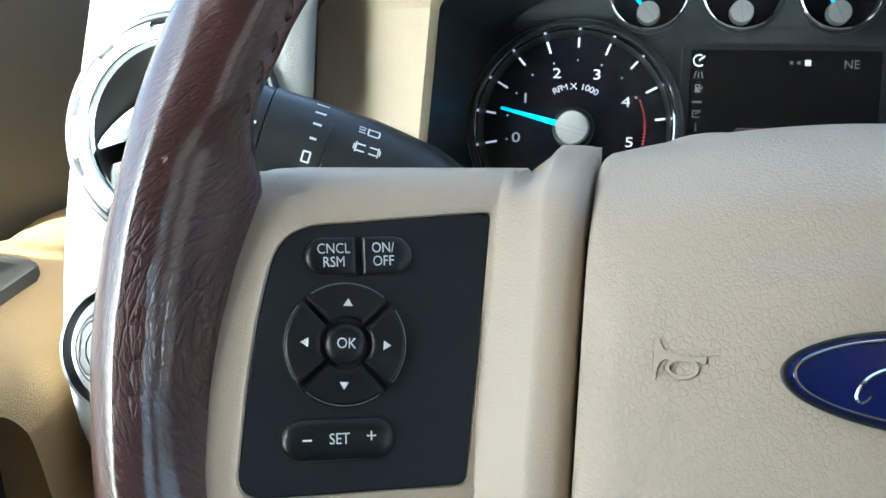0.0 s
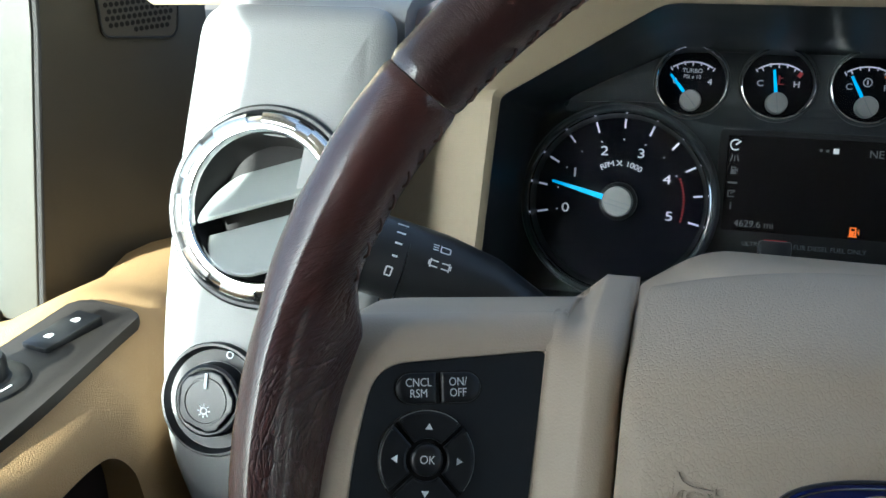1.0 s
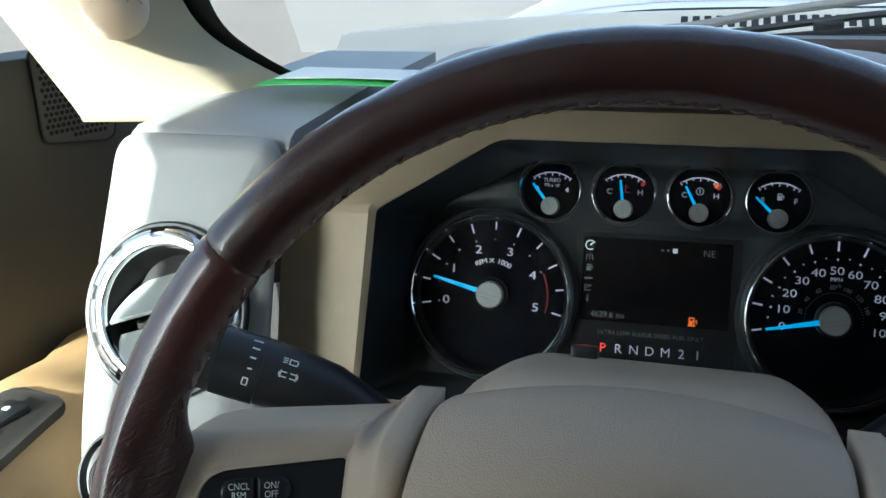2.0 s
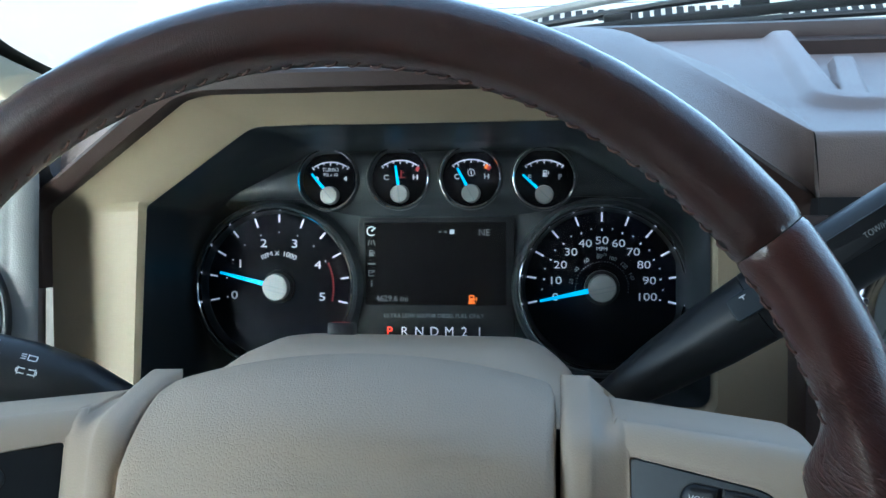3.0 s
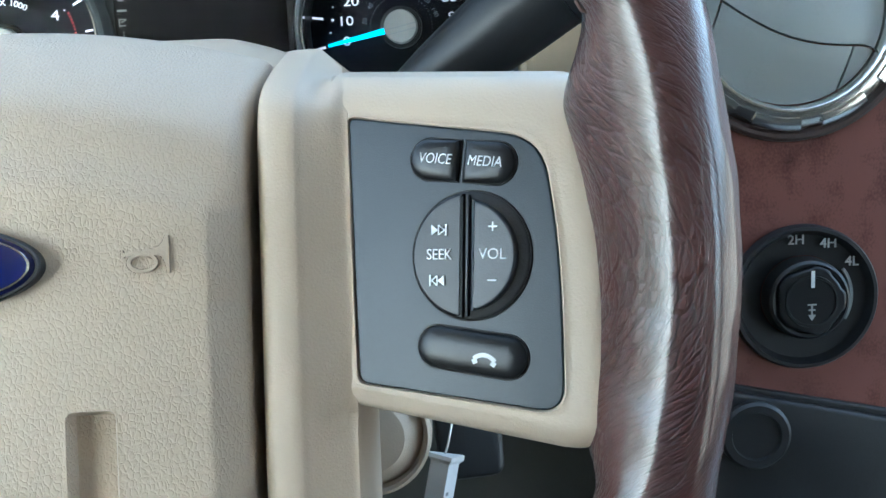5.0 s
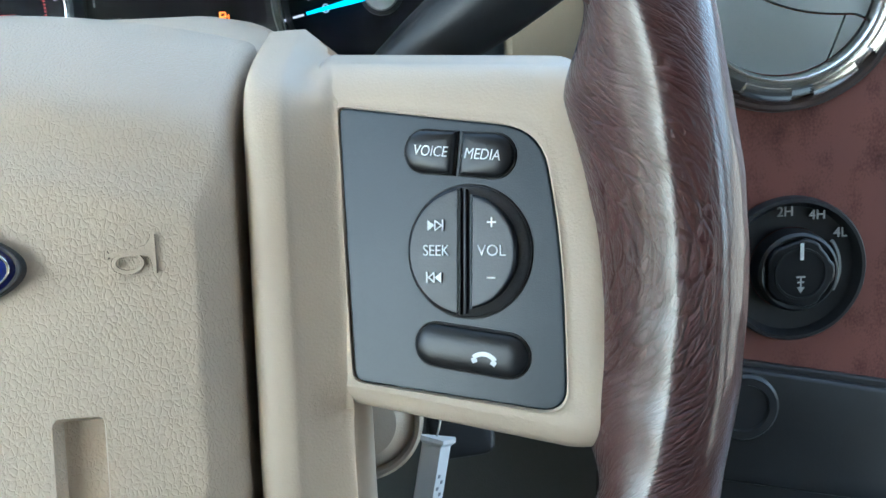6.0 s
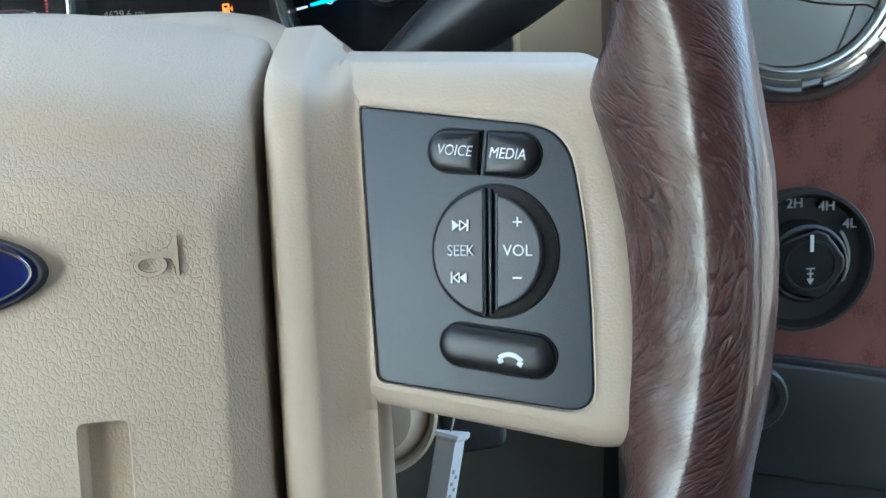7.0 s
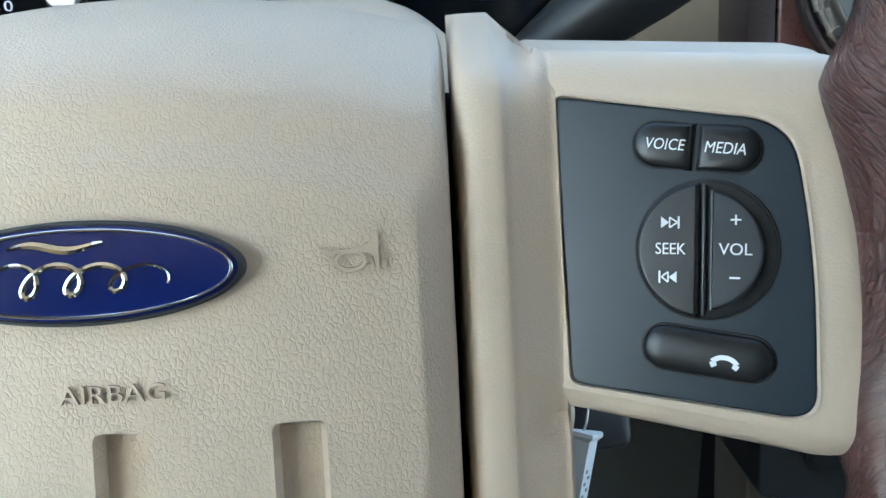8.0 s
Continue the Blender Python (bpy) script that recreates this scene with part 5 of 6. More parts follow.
# ---- rotary switches ----
def rotary(name, m, r, knob_r, label, group):
    s = thing(name, label, "rotary switch", m, group=group)
    part("bezel", lathe([(r, -0.006), (r, 0.0016), (r * 0.975, 0.0030), (r * 0.93, 0.0030), (r * 0.90, 0.0010), (r * 0.86, -0.0008), (knob_r * 1.06, -0.0014)], 72), BLACK, s)
    k = part("knob", lathe([(knob_r * 1.04, -0.0016), (knob_r * 1.03, 0.0040), (knob_r, 0.0072), (knob_r * 0.93, 0.0082), (knob_r * 0.86, 0.0080), (knob_r * 0.82, 0.0070), (0.0, 0.0070)], 56), BUTTON, s, "black turning knob")
    lobes = [(knob_r * (0.84 + 0.035 * math.tanh(3 * math.cos(5 * t))) * math.cos(t), knob_r * (0.84 + 0.035 * math.tanh(3 * math.cos(5 * t))) * math.sin(t)) for t in [2 * math.pi * i / 90 for i in range(90)]]
    part("knob_grip", plate(lobes, 0.0066, 0.0100, 0.0012, 4), BUTTON, k, "lobed black grip")
    part("grip_ring", lathe([(knob_r * 0.66, 0.0098), (knob_r * 0.65, 0.0106), (knob_r * 0.60, 0.0106), (knob_r * 0.585, 0.0098)], 48), BLACK, k)
    part("pointer", bar(0, knob_r * 0.36, 0, knob_r * 0.78, 0.0014, 0.0106, 0.0111), WHITE_INK, k)
    return s, k


lamp_sw, k = rotary("headlight_switch", POD_M @ pose(-0.0100, -0.0915, 0.0015), 0.0282, 0.0175, "black rotary headlight switch with white lamp sign", "rotary dash switches")
part("lamp_sign", join(arc_band(0.0012, 0.0020, 0, 2 * math.pi, 0, 0.0003), *[bar(*polar(0.0022, 45 * i), *polar(0.0034, 45 * i), 0.0006, 0, 0.0003) for i in range(8)]), WHITE_INK, k, m=pose(0.0, -0.0045, 0.0101))
part("off_sign", arc_band(0.0013, 0.0019, 0, 2 * math.pi, 0, 0.0003), WHITE_INK, lamp_sw, m=pose(0.0065, 0.0225, 0.0008))
drive_sw, k = rotary("four_wheel_drive_switch", WOOD_M @ pose(0.0655, -0.1593, 0.0025), 0.0306, 0.0165, "black rotary four-wheel-drive switch with white letters", "rotary dash switches")
for word, deg in (("2H", 98), ("4H", 66), ("4L", 36)):
    lettering(word, 0.0058, LIGHT_INK, drive_sw, pose(*polar(0.0245, deg), 0.0006), depth=0.0004)
part("axle_sign", join(bar(-0.0018, 0.0022, 0.0018, 0.0022, 0.0006), bar(0, 0.0022, 0, -0.0022, 0.0006), bar(-0.0014, 0, 0.0014, 0, 0.0006), tri((-0.0016, -0.0020), (0.0016, -0.0020), (0, -0.0046))), LIGHT_INK, k, m=pose(0, -0.0035, 0.0101))
part("drive_ring", arc_band(0.0192, 0.0204, radians(-30), radians(35), 0.0, 0.0012), VENT, drive_sw)

# ---- column, stalks, key ----
column = thing("steering_column", "beige steering column shroud with hazard button", "steering column", WHEEL)
col_o = rr([(-0.060, -0.075), (0.060, -0.075), (0.085, -0.02), (0.084, 0.050), (0.062, 0.0690), (-0.058, 0.0700), (-0.088, 0.050), (-0.085, -0.02)], [0.02, 0.02, 0.02, 0.012, 0.012, 0.012, 0.012, 0.02], 5)
bm = bmesh.new()
rings(bm, [lift(scaled(col_o, 0.86, 0.82), -0.088), lift(scaled(col_o, 0.93, 0.91), -0.095), lift(scaled(col_o, 0.97, 0.96), -0.115), lift(col_o, -0.150), lift(scaled(col_o, 1.0, 1.0), -0.175), lift(scaled(col_o, 0.99, 0.94), -0.215)], cap0=True)
part("shroud", bm, BEIGE, column, "beige column shroud", angle=45)
part("ignition_housing", lathe([(0.0195, -0.055), (0.0212, -0.004), (0.0210, 0.0), (0.0198, 0.0012), (0.0186, 0.0004), (0.0180, -0.003), (0.0120, 0.0030), (0.0, 0.0048)], 48), BEIGE, column, "rounded beige ignition housing", m=pose(0.0915, -0.0690, -0.1180))
hz = part("hazard_button", box(-0.0063, 0.0063, -0.004, 0.0072, -0.0055, 0.0055, 0.0012), BLACK, column, "black hazard button with red triangle", m=pose(-0.0310, 0.0684, -0.1620))
part("hazard_mark", tri((-0.0045, -0.0030), (0.0045, -0.0030), (0, 0.0034)), RED_INK, hz, m=pose(0, 0.0073, 0.0, -90, 0, 0))

stalk = thing("turn_signal_stalk", "black turn signal and wiper stalk with white marks", "stalk")
pts = [(-0.070, -0.165, 1.364), (-0.088, -0.172, 1.380), (-0.1050, -0.1765, 1.3962), (-0.1200, -0.1805, 1.4100), (-0.1360, -0.1840, 1.4210), (-0.1540, -0.1880, 1.4282), (-0.1660, -0.1910, 1.4322)]
part("arm", sweep(pts, [0.0072, 0.0080, 0.0092, 0.0108, 0.0130, 0.0148, 0.0153], 28), BLACK, stalk, angle=60)
part("collar", sweep([(-0.1665, -0.1911, 1.4321), (-0.1845, -0.1956, 1.4388)], [0.0156, 0.0156], 28), BLACK, stalk)
part("tip", sweep([(-0.1850, -0.1957, 1.4390), (-0.1960, -0.1984, 1.4431), (-0.2010, -0.1997, 1.4450), (-0.2030, -0.2002, 1.4457)], [0.0151, 0.0150, 0.0138, 0.0090], 28), BLACK, stalk)


def stalk_mark(x, up, w, h, mat=None):
    """A printed bar that bends round the stalk at x, up degrees from facing the driver."""
    bm = bmesh.new()
    ax = Vector((-0.180, -0.0450, 0.0670)).normalized()
    c0 = Vector((-0.1660, -0.1910, 1.4320)) + ax * x
    f = Vector((0.05, -0.93, 0.36))
    f = (f - ax * f.dot(ax)).normalized()
    u = f.cross(ax)
    if u.z < 0:
        u = -u
    r = 0.01572 if x > -0.0005 else 0.0158 + x * 0.03
    rows_ = []
    for s in (-0.5, 0.5):
        rows_.append([tuple(c0 + ax * s * w + (f * math.cos(a) + u * math.sin(a)) * r) for a in [radians(up) + h / r * (q / 4 - 0.5) for q in range(5)]])
    rings(bm, rows_, cap1=False, closed=False)
    part("mark", bm, mat or WHITE_INK, stalk)


for i, up in enumerate((62, 45, 28, 10)):
    stalk_mark(0.0048, up, 0.0042 - 0.0007 * i, 0.0008)
stalk_mark(0.0042, -12, 0.0006, 0.0032)
stalk_mark(0.0064, -12, 0.0006, 0.0032)
stalk_mark(0.0053, -6, 0.0024, 0.0006)
stalk_mark(0.0053, -18, 0.0024, 0.0006)
stalk_mark(0.0245, 8, 0.0038, 0.0010)
# lamp and arrow signs on the arm
for dx, k in ((-0.0100, 1), (-0.0140, -1)):
    stalk_mark(dx, 21, 0.0026, 0.0005)
    stalk_mark(dx, 13, 0.0026, 0.0005)
    stalk_mark(dx + 0.0016 * k, 17, 0.0005, 0.0034)
    stalk_mark(dx + 0.0022 * k, 17, 0.0005, 0.0018)
stalk_mark(-0.0110, 41, 0.0005, 0.0030)
stalk_mark(-0.0128, 45, 0.0034, 0.0005)
stalk_mark(-0.0128, 36, 0.0034, 0.0005)
stalk_mark(-0.0146, 41, 0.0005, 0.0022)
for up in (36, 32, 28):
    stalk_mark(-0.0090, up + 9, 0.0022, 0.0004)

lever = thing("gear_lever", "black column gear lever with tow haul button", "gear lever")
ax0, ax1 = Vector((0.087, -0.135, 1.3850)), Vector((0.2320, -0.1440, 1.4945))
axis = (ax1 - ax0).normalized()


def along(d):
    return tuple(ax0 + axis * d)


L = (ax1 - ax0).length
part("stem", sweep([along(0.0), along(0.02), along(0.045), along(0.075), along(0.098)], [0.0066, 0.0088, 0.0126, 0.0156, 0.0166], 28), BLACK, lever, angle=60)
part("collar", sweep([along(0.0985), along(0.115)], [0.0168, 0.0168], 28), BLACK, lever)
part("grip", sweep([along(0.1155), along(0.122), along(0.135), along(L - 0.012), along(L - 0.003), along(L)], [0.0163, 0.0165, 0.0165, 0.0162, 0.0154, 0.0128], 32), BLACK, lever, angle=50)
part("end_cap", sweep([along(L - 0.004), along(L + 0.0012)], [0.0120, 0.0112], 28), BUTTON, lever)
lev_f = Vector((0.0, -0.93, 0.36))
lev_f = (lev_f - axis * lev_f.dot(axis)).normalized()
lev_u = lev_f.cross(axis)


def on_lever(d, r, deg=0.0):
    f = (lev_f * math.cos(radians(deg)) + lev_u * math.sin(radians(deg))).normalized()
    u = f.cross(axis)
    o = ax0 + axis * d + f * r
    return Matrix(((axis.x, u.x, f.x, o.x), (axis.y, u.y, f.y, o.y), (axis.z, u.z, f.z, o.z), (0, 0, 0, 1)))


plaque = part("button_plaque", plate(rr([(-0.029, -0.0045), (0.020, -0.0045), (0.020, 0.0080), (-0.029, 0.0080)], 0.001), -0.006, 0.0008, 0.0005), BUTTON, lever, m=on_lever(L - 0.0225, 0.0154, 8))
lettering("TOW/HAUL", 0.0037, LIGHT_INK, plaque, pose(-0.0010, 0.0012, 0.0008), wide=0.80)
part("arrow_mark", tri((0.0176, 0.0028), (0.0152, 0.0012), (0.0176, -0.0002)), WHITE_INK, plaque, m=pose(0, 0, 0.0008))
part("manual_button", plate(rr([(-0.011, -0.0055), (0.010, -0.0055), (0.010, 0.0055), (-0.011, 0.0055)], 0.0025), -0.004, 0.0009, 0.0005), PANEL_GREY, lever, m=on_lever(0.100, 0.0163, 20))
lettering("+", 0.0065, WHITE_INK, lever, on_lever(0.0965, 0.0173, 30), depth=0.0003)
part("minus_mark", bar(-0.0005, -0.002, 0.0005, 0.002, 0.0009), WHITE_INK, lever, m=on_lever(0.1035, 0.0174, 6))
part("lever_base", sweep([(0.056, -0.135, 1.368), (0.074, -0.136, 1.378), (0.094, -0.1365, 1.3900)], [0.026, 0.023, 0.0110], 24), BLACK, lever)

key = thing("key_tag", "white paper key tag on a wire by the ignition", "key tag", frame_of((0.1195, -0.2150, 1.2975), 25) @ pose(0, 0, 0, 0, 12, -12))
fold = [(-0.0046, 0.0004), (0.0010, 0.0042), (0.0054, 0.0006), (0.0054, -0.0010), (-0.0046, -0.0010)]
lip = [(p[0] * 1.28, p[1] * 1.28) for p in fold]
bm = bmesh.new()
rings(bm, [[(x, y, z) for x, z in o] for o, y in ((fold, -0.052), (fold, -0.0022), (lip, -0.0008), (lip, 0.0006))], cap0=True)
part("tag", bm, TAG, key, "folded white tag with unreadable print", smooth=False)
part("tag_print", join(*[bar(0.0004 + 0.0018 * (i % 2), -0.012 - 0.0022 * i, 0.0004 + 0.0018 * (i % 2), -0.0132 - 0.0022 * i, 0.0011, 0, 0.0002) for i in range(14)]), GREY_INK, key, m=pose(0.0019, 0, 0.0037, 0, 39, 0))
part("tag_wire", sweep([(0, 0.0, 0.0), (0.0003, 0.004, 0.0004), (0.001, 0.010, -0.002), (0.002, 0.018, -0.006)], 0.0004, 8), SATIN, key)
ign = thing("ignition_key", "dark ignition key head beside the column", "key", pose(0.128, -0.185, 1.288, 60, 0, 8))
part("key_head", plate(rr([(-0.012, -0.020), (0.012, -0.020), (0.013, 0.010), (0.005, 0.016), (-0.005, 0.016), (-0.013, 0.010)], 0.005), -0.004, 0.004, 0.002), BLACK, ign)
part("key_barrel", sweep([(0, 0.014, 0), (-0.012, 0.030, -0.006), (-0.03, 0.05, -0.015)], [0.004, 0.010, 0.012], 20), BLACK, ign)


# ---- driver's door ----
door = thing("door_1", "driver's door with tan armrest, switch plate and window", "car door", kind="structure")
# armrest with sloping inner face
arm_prof = [(-0.500, 1.3080), (-0.455, 1.3220), (-0.412, 1.3420), (-0.398, 1.3455), (-0.352, 1.3440), (-0.341, 1.3395), (-0.329, 1.3270), (-0.316, 1.3020), (-0.311, 1.27), (-0.316, 1.20), (-0.345, 1.05), (-0.345, 0.80), (-0.500, 0.80)]
bm = bmesh.new()
rings(bm, [[(x + dx * (1 if x > -0.42 else 0), y, z + dz * (1 if x < -0.34 and z > 1.25 else 0.5)) for x, z in arm_prof] for y, dx, dz in ((-1.0, 0.03, 0), (-0.5, 0.026, 0), (-0.30, 0.016, 0), (-0.20, 0.008, 0), (-0.12, 0.0, 0), (-0.080, -0.006, -0.0005), (-0.05, -0.014, -0.008), (0.0, -0.03, -0.022), (0.10, -0.06, -0.030), (0.22, -0.08, -0.04))], cap0=True)
arm = part("armrest", bm, ARMREST, door, "tan vinyl armrest lit by the sun", angle=30)
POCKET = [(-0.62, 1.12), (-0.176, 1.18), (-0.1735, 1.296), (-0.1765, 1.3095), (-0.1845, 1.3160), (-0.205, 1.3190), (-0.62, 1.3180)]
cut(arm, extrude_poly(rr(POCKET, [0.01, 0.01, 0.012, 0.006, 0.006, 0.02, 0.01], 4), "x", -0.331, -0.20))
# a dark brown sheet stands in for the shade deep in the pocket
part("pull_pocket", extrude_poly(rr([(y + 0.004 if y > -0.3 else y, z) for y, z in POCKET], 0.006), "x", -0.336, -0.329), POCKET_SHADE, door, "dark brown sheet for the shade in the pull pocket")
sw = part("switch_plate", extrude_poly(rr([(-0.398, -0.34), (-0.335, -0.34), (-0.3375, -0.205), (-0.3480, -0.0960), (-0.3960, -0.0865)], [0.004, 0.004, 0.02, 0.009, 0.010], 5), "z", 1.3405, 1.3478, 0.002), DOOR_PLATE, door, "dark warm grey switch plate")
mir = part("fold_switch", box(-0.0090, 0.0090, -0.0190, 0.0190, -0.004, 0.0040, 0.0012), BUTTON, sw, "black rocker switch", m=pose(-0.3730, -0.1320, 1.3480, 4, 0, -12))
for d in (-0.009, 0.009):
    part("mark", join(bar(-0.0022, 0, 0.0022, 0, 0.0030), bar(-0.0012, 0.002, 0.0012, 0.002, 0.0014)), WHITE_INK, mir, m=pose(0.0, d, 0.0041))
kn = part("mirror_knob", lathe([(0.0235, 0.0), (0.0230, 0.0018), (0.0215, 0.0026), (0.0150, 0.0028), (0.0140, 0.0040), (0.0136, 0.0125), (0.0125, 0.0145), (0.0, 0.0148)], 40), BUTTON, sw, "black mirror knob", m=pose(-0.3790, -0.1880, 1.3476))
part("mark", join(bar(-0.003, 0.0022, 0.003, 0.0022, 0.0008), bar(-0.003, -0.0022, 0.003, -0.0022, 0.0008), bar(-0.003, -0.0022, -0.003, 0.0022, 0.0008), bar(0.003, -0.0022, 0.003, 0.0022, 0.0008)), WHITE_INK, kn, m=pose(0, 0, 0.0149, 0, 0, 35))
part("knob_scale", join(arc_band(0.0180, 0.0192, radians(-70), radians(0), 0, 0.0004), *[bar(0.006 + 0.0035 * i, -0.0190, 0.0084 + 0.0035 * i, -0.0190, 0.0026, 0, 0.0003) for i in range(-3, 1)]), WHITE_INK, kn, m=pose(0, 0, 0.0028))
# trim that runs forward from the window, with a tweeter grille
part("door_trim", extrude_poly([(-0.4850, -0.020), (-0.4750, 0.0056), (-0.4220, 0.1400), (-0.47, 0.16), (-0.515, 0.04), (-0.495, -0.020)], "z", 1.262, 1.535, 0.003), DOOR_TRIM, door, "taupe door trim, shade put into its colour")
SPK = Matrix.Translation((-0.4440, 0.0830, 1.4900)) @ pose(0, 0, 0, 0, 0, 68.7) @ pose(0, 0, 0, 90, 0, 0)
spk_o = rr([(-0.030, -0.018), (0.030, -0.026), (0.040, 0.050), (-0.032, 0.050)], [0.006, 0.010, 0.006, 0.006], 4)
spk = part("tweeter_grille", plate(spk_o, 0.0, 0.0016, 0.0006), VENT_DARK, door, "dark tweeter grille", m=SPK)
part("grille_rim", ring_plate(shrink(spk_o, -0.0016), spk_o, 0.0, 0.0022, 0.0004), BLACK, spk)
cell = bmesh.new()
for i in range(16):
    for j in range(15):
        x, y = -0.028 + 0.0044 * i + (0.0022 if j % 2 else 0), -0.0210 + 0.0046 * j
        if -0.0275 + y * 0.02 < x < 0.0290 + y * 0.13 and y > -0.0135 - 0.13 * (x + 0.03) and y < 0.047:
            bmesh.ops.create_cone(cell, cap_ends=True, segments=6, radius1=0.0020, radius2=0.0017, depth=0.0004, matrix=Matrix.Translation((x, y, 0.0017)))
mesh_part = part("grille_mesh", cell, GAP, spk)
tagged(mesh_part, kind="stuff")
# window: rubber at the sill, front post, glass
part("sill_rubber", box(-0.515, -0.4960, -0.85, 0.03, 1.285, 1.3070, 0.003), RUBBER, door)
part("window_post", extrude_poly([(0.010, 1.285), (0.035, 1.285), (0.075, 1.60), (0.052, 1.60)], "x", -0.5160, -0.4950, 0.002), RUBBER, door)
pane = part("glass", box(-0.5080, -0.5050, -1.05, 0.03, 1.30, 1.833), GLASS, door)
pane.visible_shadow = False
part("window_frame", extrude_poly([(-0.515, 1.300), (-0.4690, 1.300), (-0.4370, 1.490), (-0.4250, 1.600), (-0.4250, 1.830), (-0.515, 1.830)], "y", -0.038, -0.030, 0.001), FRAME_GREY, door, "grey window frame")
part("frame_seal", sweep([(-0.4675, -0.0345, 1.300), (-0.4355, -0.0345, 1.490), (-0.4235, -0.0345, 1.600), (-0.4235, -0.0345, 1.830)], 0.0022, 8), RUBBER, door)
part("outer_skin", box(-0.575, -0.520, -0.853, 0.28, 0.75, 1.285, 0.01), PAINT_WHITE, door)

# ---- cab shell ----
part_shell = thing("wall_left", "left cab side with window openings", "cab wall", kind="structure")
# out of view; added with its front corner set to bound the pod's sunlight
part("unseen_b_pillar", extrude_poly([(-0.490, -0.885), (-0.490, -1.199), (-0.535, -1.199), (-0.535, -1.065)], "z", 0.75, 1.833), PILLAR, part_shell)
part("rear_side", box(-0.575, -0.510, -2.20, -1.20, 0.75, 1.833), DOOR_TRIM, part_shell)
part("roof_rail", box(-0.515, -0.440, -2.20, -0.10, 1.835, 1.99), PILLAR, part_shell)
right_shell = thing("wall_right", "right cab side with window openings", "cab wall", kind="structure")
part("side", box(1.27, 1.335, -2.20, 0.30, 0.75, 1.02), DOOR_TRIM, right_shell)
part("unseen_b_pillar", box(1.24, 1.335, -0.93, -0.752, 1.021, 1.944), PILLAR, right_shell)
part("roof_rail", box(1.24, 1.335, -2.20, -0.10, 1.945, 1.99), PILLAR, right_shell)
part("rear_side", box(1.27, 1.335, -2.20, -1.40, 1.021, 1.944), DOOR_TRIM, right_shell)
back = thing("wall_back", "plain rear cab wall", "cab wall", kind="structure")
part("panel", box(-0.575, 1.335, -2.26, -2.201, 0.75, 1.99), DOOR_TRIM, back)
solid("ceiling", box(-0.439, 1.239, -2.20, -0.29, 1.93, 1.985), HEADLINER, "pale cloth headliner of the cab", "ceiling", "structure")
solid("floor", box(-0.519, 1.269, -2.20, 0.30, 0.70, 0.745), CARPET, "dark carpet of the cab floor", "floor", "structure")
solid("wall_front", box(-0.55, 1.30, 0.302, 0.36, 0.70, 1.45), GAP, "dark bulkhead behind the dashboard", "bulkhead", "structure")

# windshield pillar with grab handle
pil = thing("windshield_pillar", "beige cloth windshield pillar with grab handle", "pillar", kind="structure")
base, top = Vector((-0.352, 0.055, 1.500)), Vector((-0.405, -0.260, 1.940))


def pillar_ring(s):
    c = base.lerp(top, s)
    flare = max(0.0, 1 - s / 0.22) ** 2
    return [(c.x - 0.055, c.y - 0.02, c.z), (c.x - 0.020 - 0.01 * flare, c.y - 0.050, c.z), (c.x + 0.012 + 0.01 * flare, c.y - 0.040, c.z), (c.x + 0.030 + 0.03 * flare, c.y - 0.008, c.z + 0.0), (c.x + 0.034 + 0.075 * flare + 0.017 * smooth01((s - 0.10) / 0.12), c.y + 0.03 + 0.03 * flare, c.z), (c.x + 0.020 + 0.05 * flare, c.y + 0.05 + 0.05 * flare, c.z), (c.x - 0.055, c.y + 0.05, c.z)]


bm = bmesh.new()
PILLAR_S = [0.012 * i for i in range(26)] + [0.4, 0.55, 0.75, 1.0]
rings(bm, [pillar_ring(s) for s in PILLAR_S], cap0=True)
part("pillar_trim", bm, PILLAR, pil, angle=60)
gh = part("grab_handle", sweep([(-0.340, 0.000, 1.572), (-0.328, -0.022, 1.576), (-0.320, -0.036, 1.590), (-0.321, -0.048, 1.615), (-0.332, -0.080, 1.670), (-0.36, -0.15, 1.78), (-0.37, -0.18, 1.81)], [0.016, 0.0195, 0.0205, 0.0205, 0.0195, 0.018, 0.016], 20), BEIGE, pil, "beige grab handle")
part("screw_cover", arc_band(0.0043, 0.0047, 0.2, 2.6, 0.0, 0.0006), VENT_DARK, gh, m=Matrix.Translation((-0.3010, -0.0450, 1.5800)) @ pose(0, 0, 0, 82, 0, 38))

# windshield: black printed border and glass
wsh = thing("window_1", "windshield with black printed border", "windshield", kind="structure")


def shield(s, t, inset=0.0):
    """s across, t from the cowl to the roof."""
    x = -0.405 + inset + s * (1.175 - 2 * inset + 0.405)
    bend = ((s - 0.5) * 2) ** 2
    tt = t
    return (x + (0.04 * (1 - t) * (1 - 2 * s)), 0.335 - 0.20 * bend * bend - 0.62 * tt, 1.500 + 0.46 * tt)


g = part("glass", sheet(lambda s, t: shield(s, t), 24, 8), GLASS, wsh)
g.visible_shadow = False


def border(s0, s1, t0, t1, n=24):
    bm = bmesh.new()
    rings(bm, [[tuple(Vector(shield(s0 + (s1 - s0) * i / n, t0 + (t1 - t0) * j / n)) + Vector((0, -0.004, -0.004))) for i in range(n + 1)] for j in range(n + 1)], cap1=False, closed=False)
    return bm


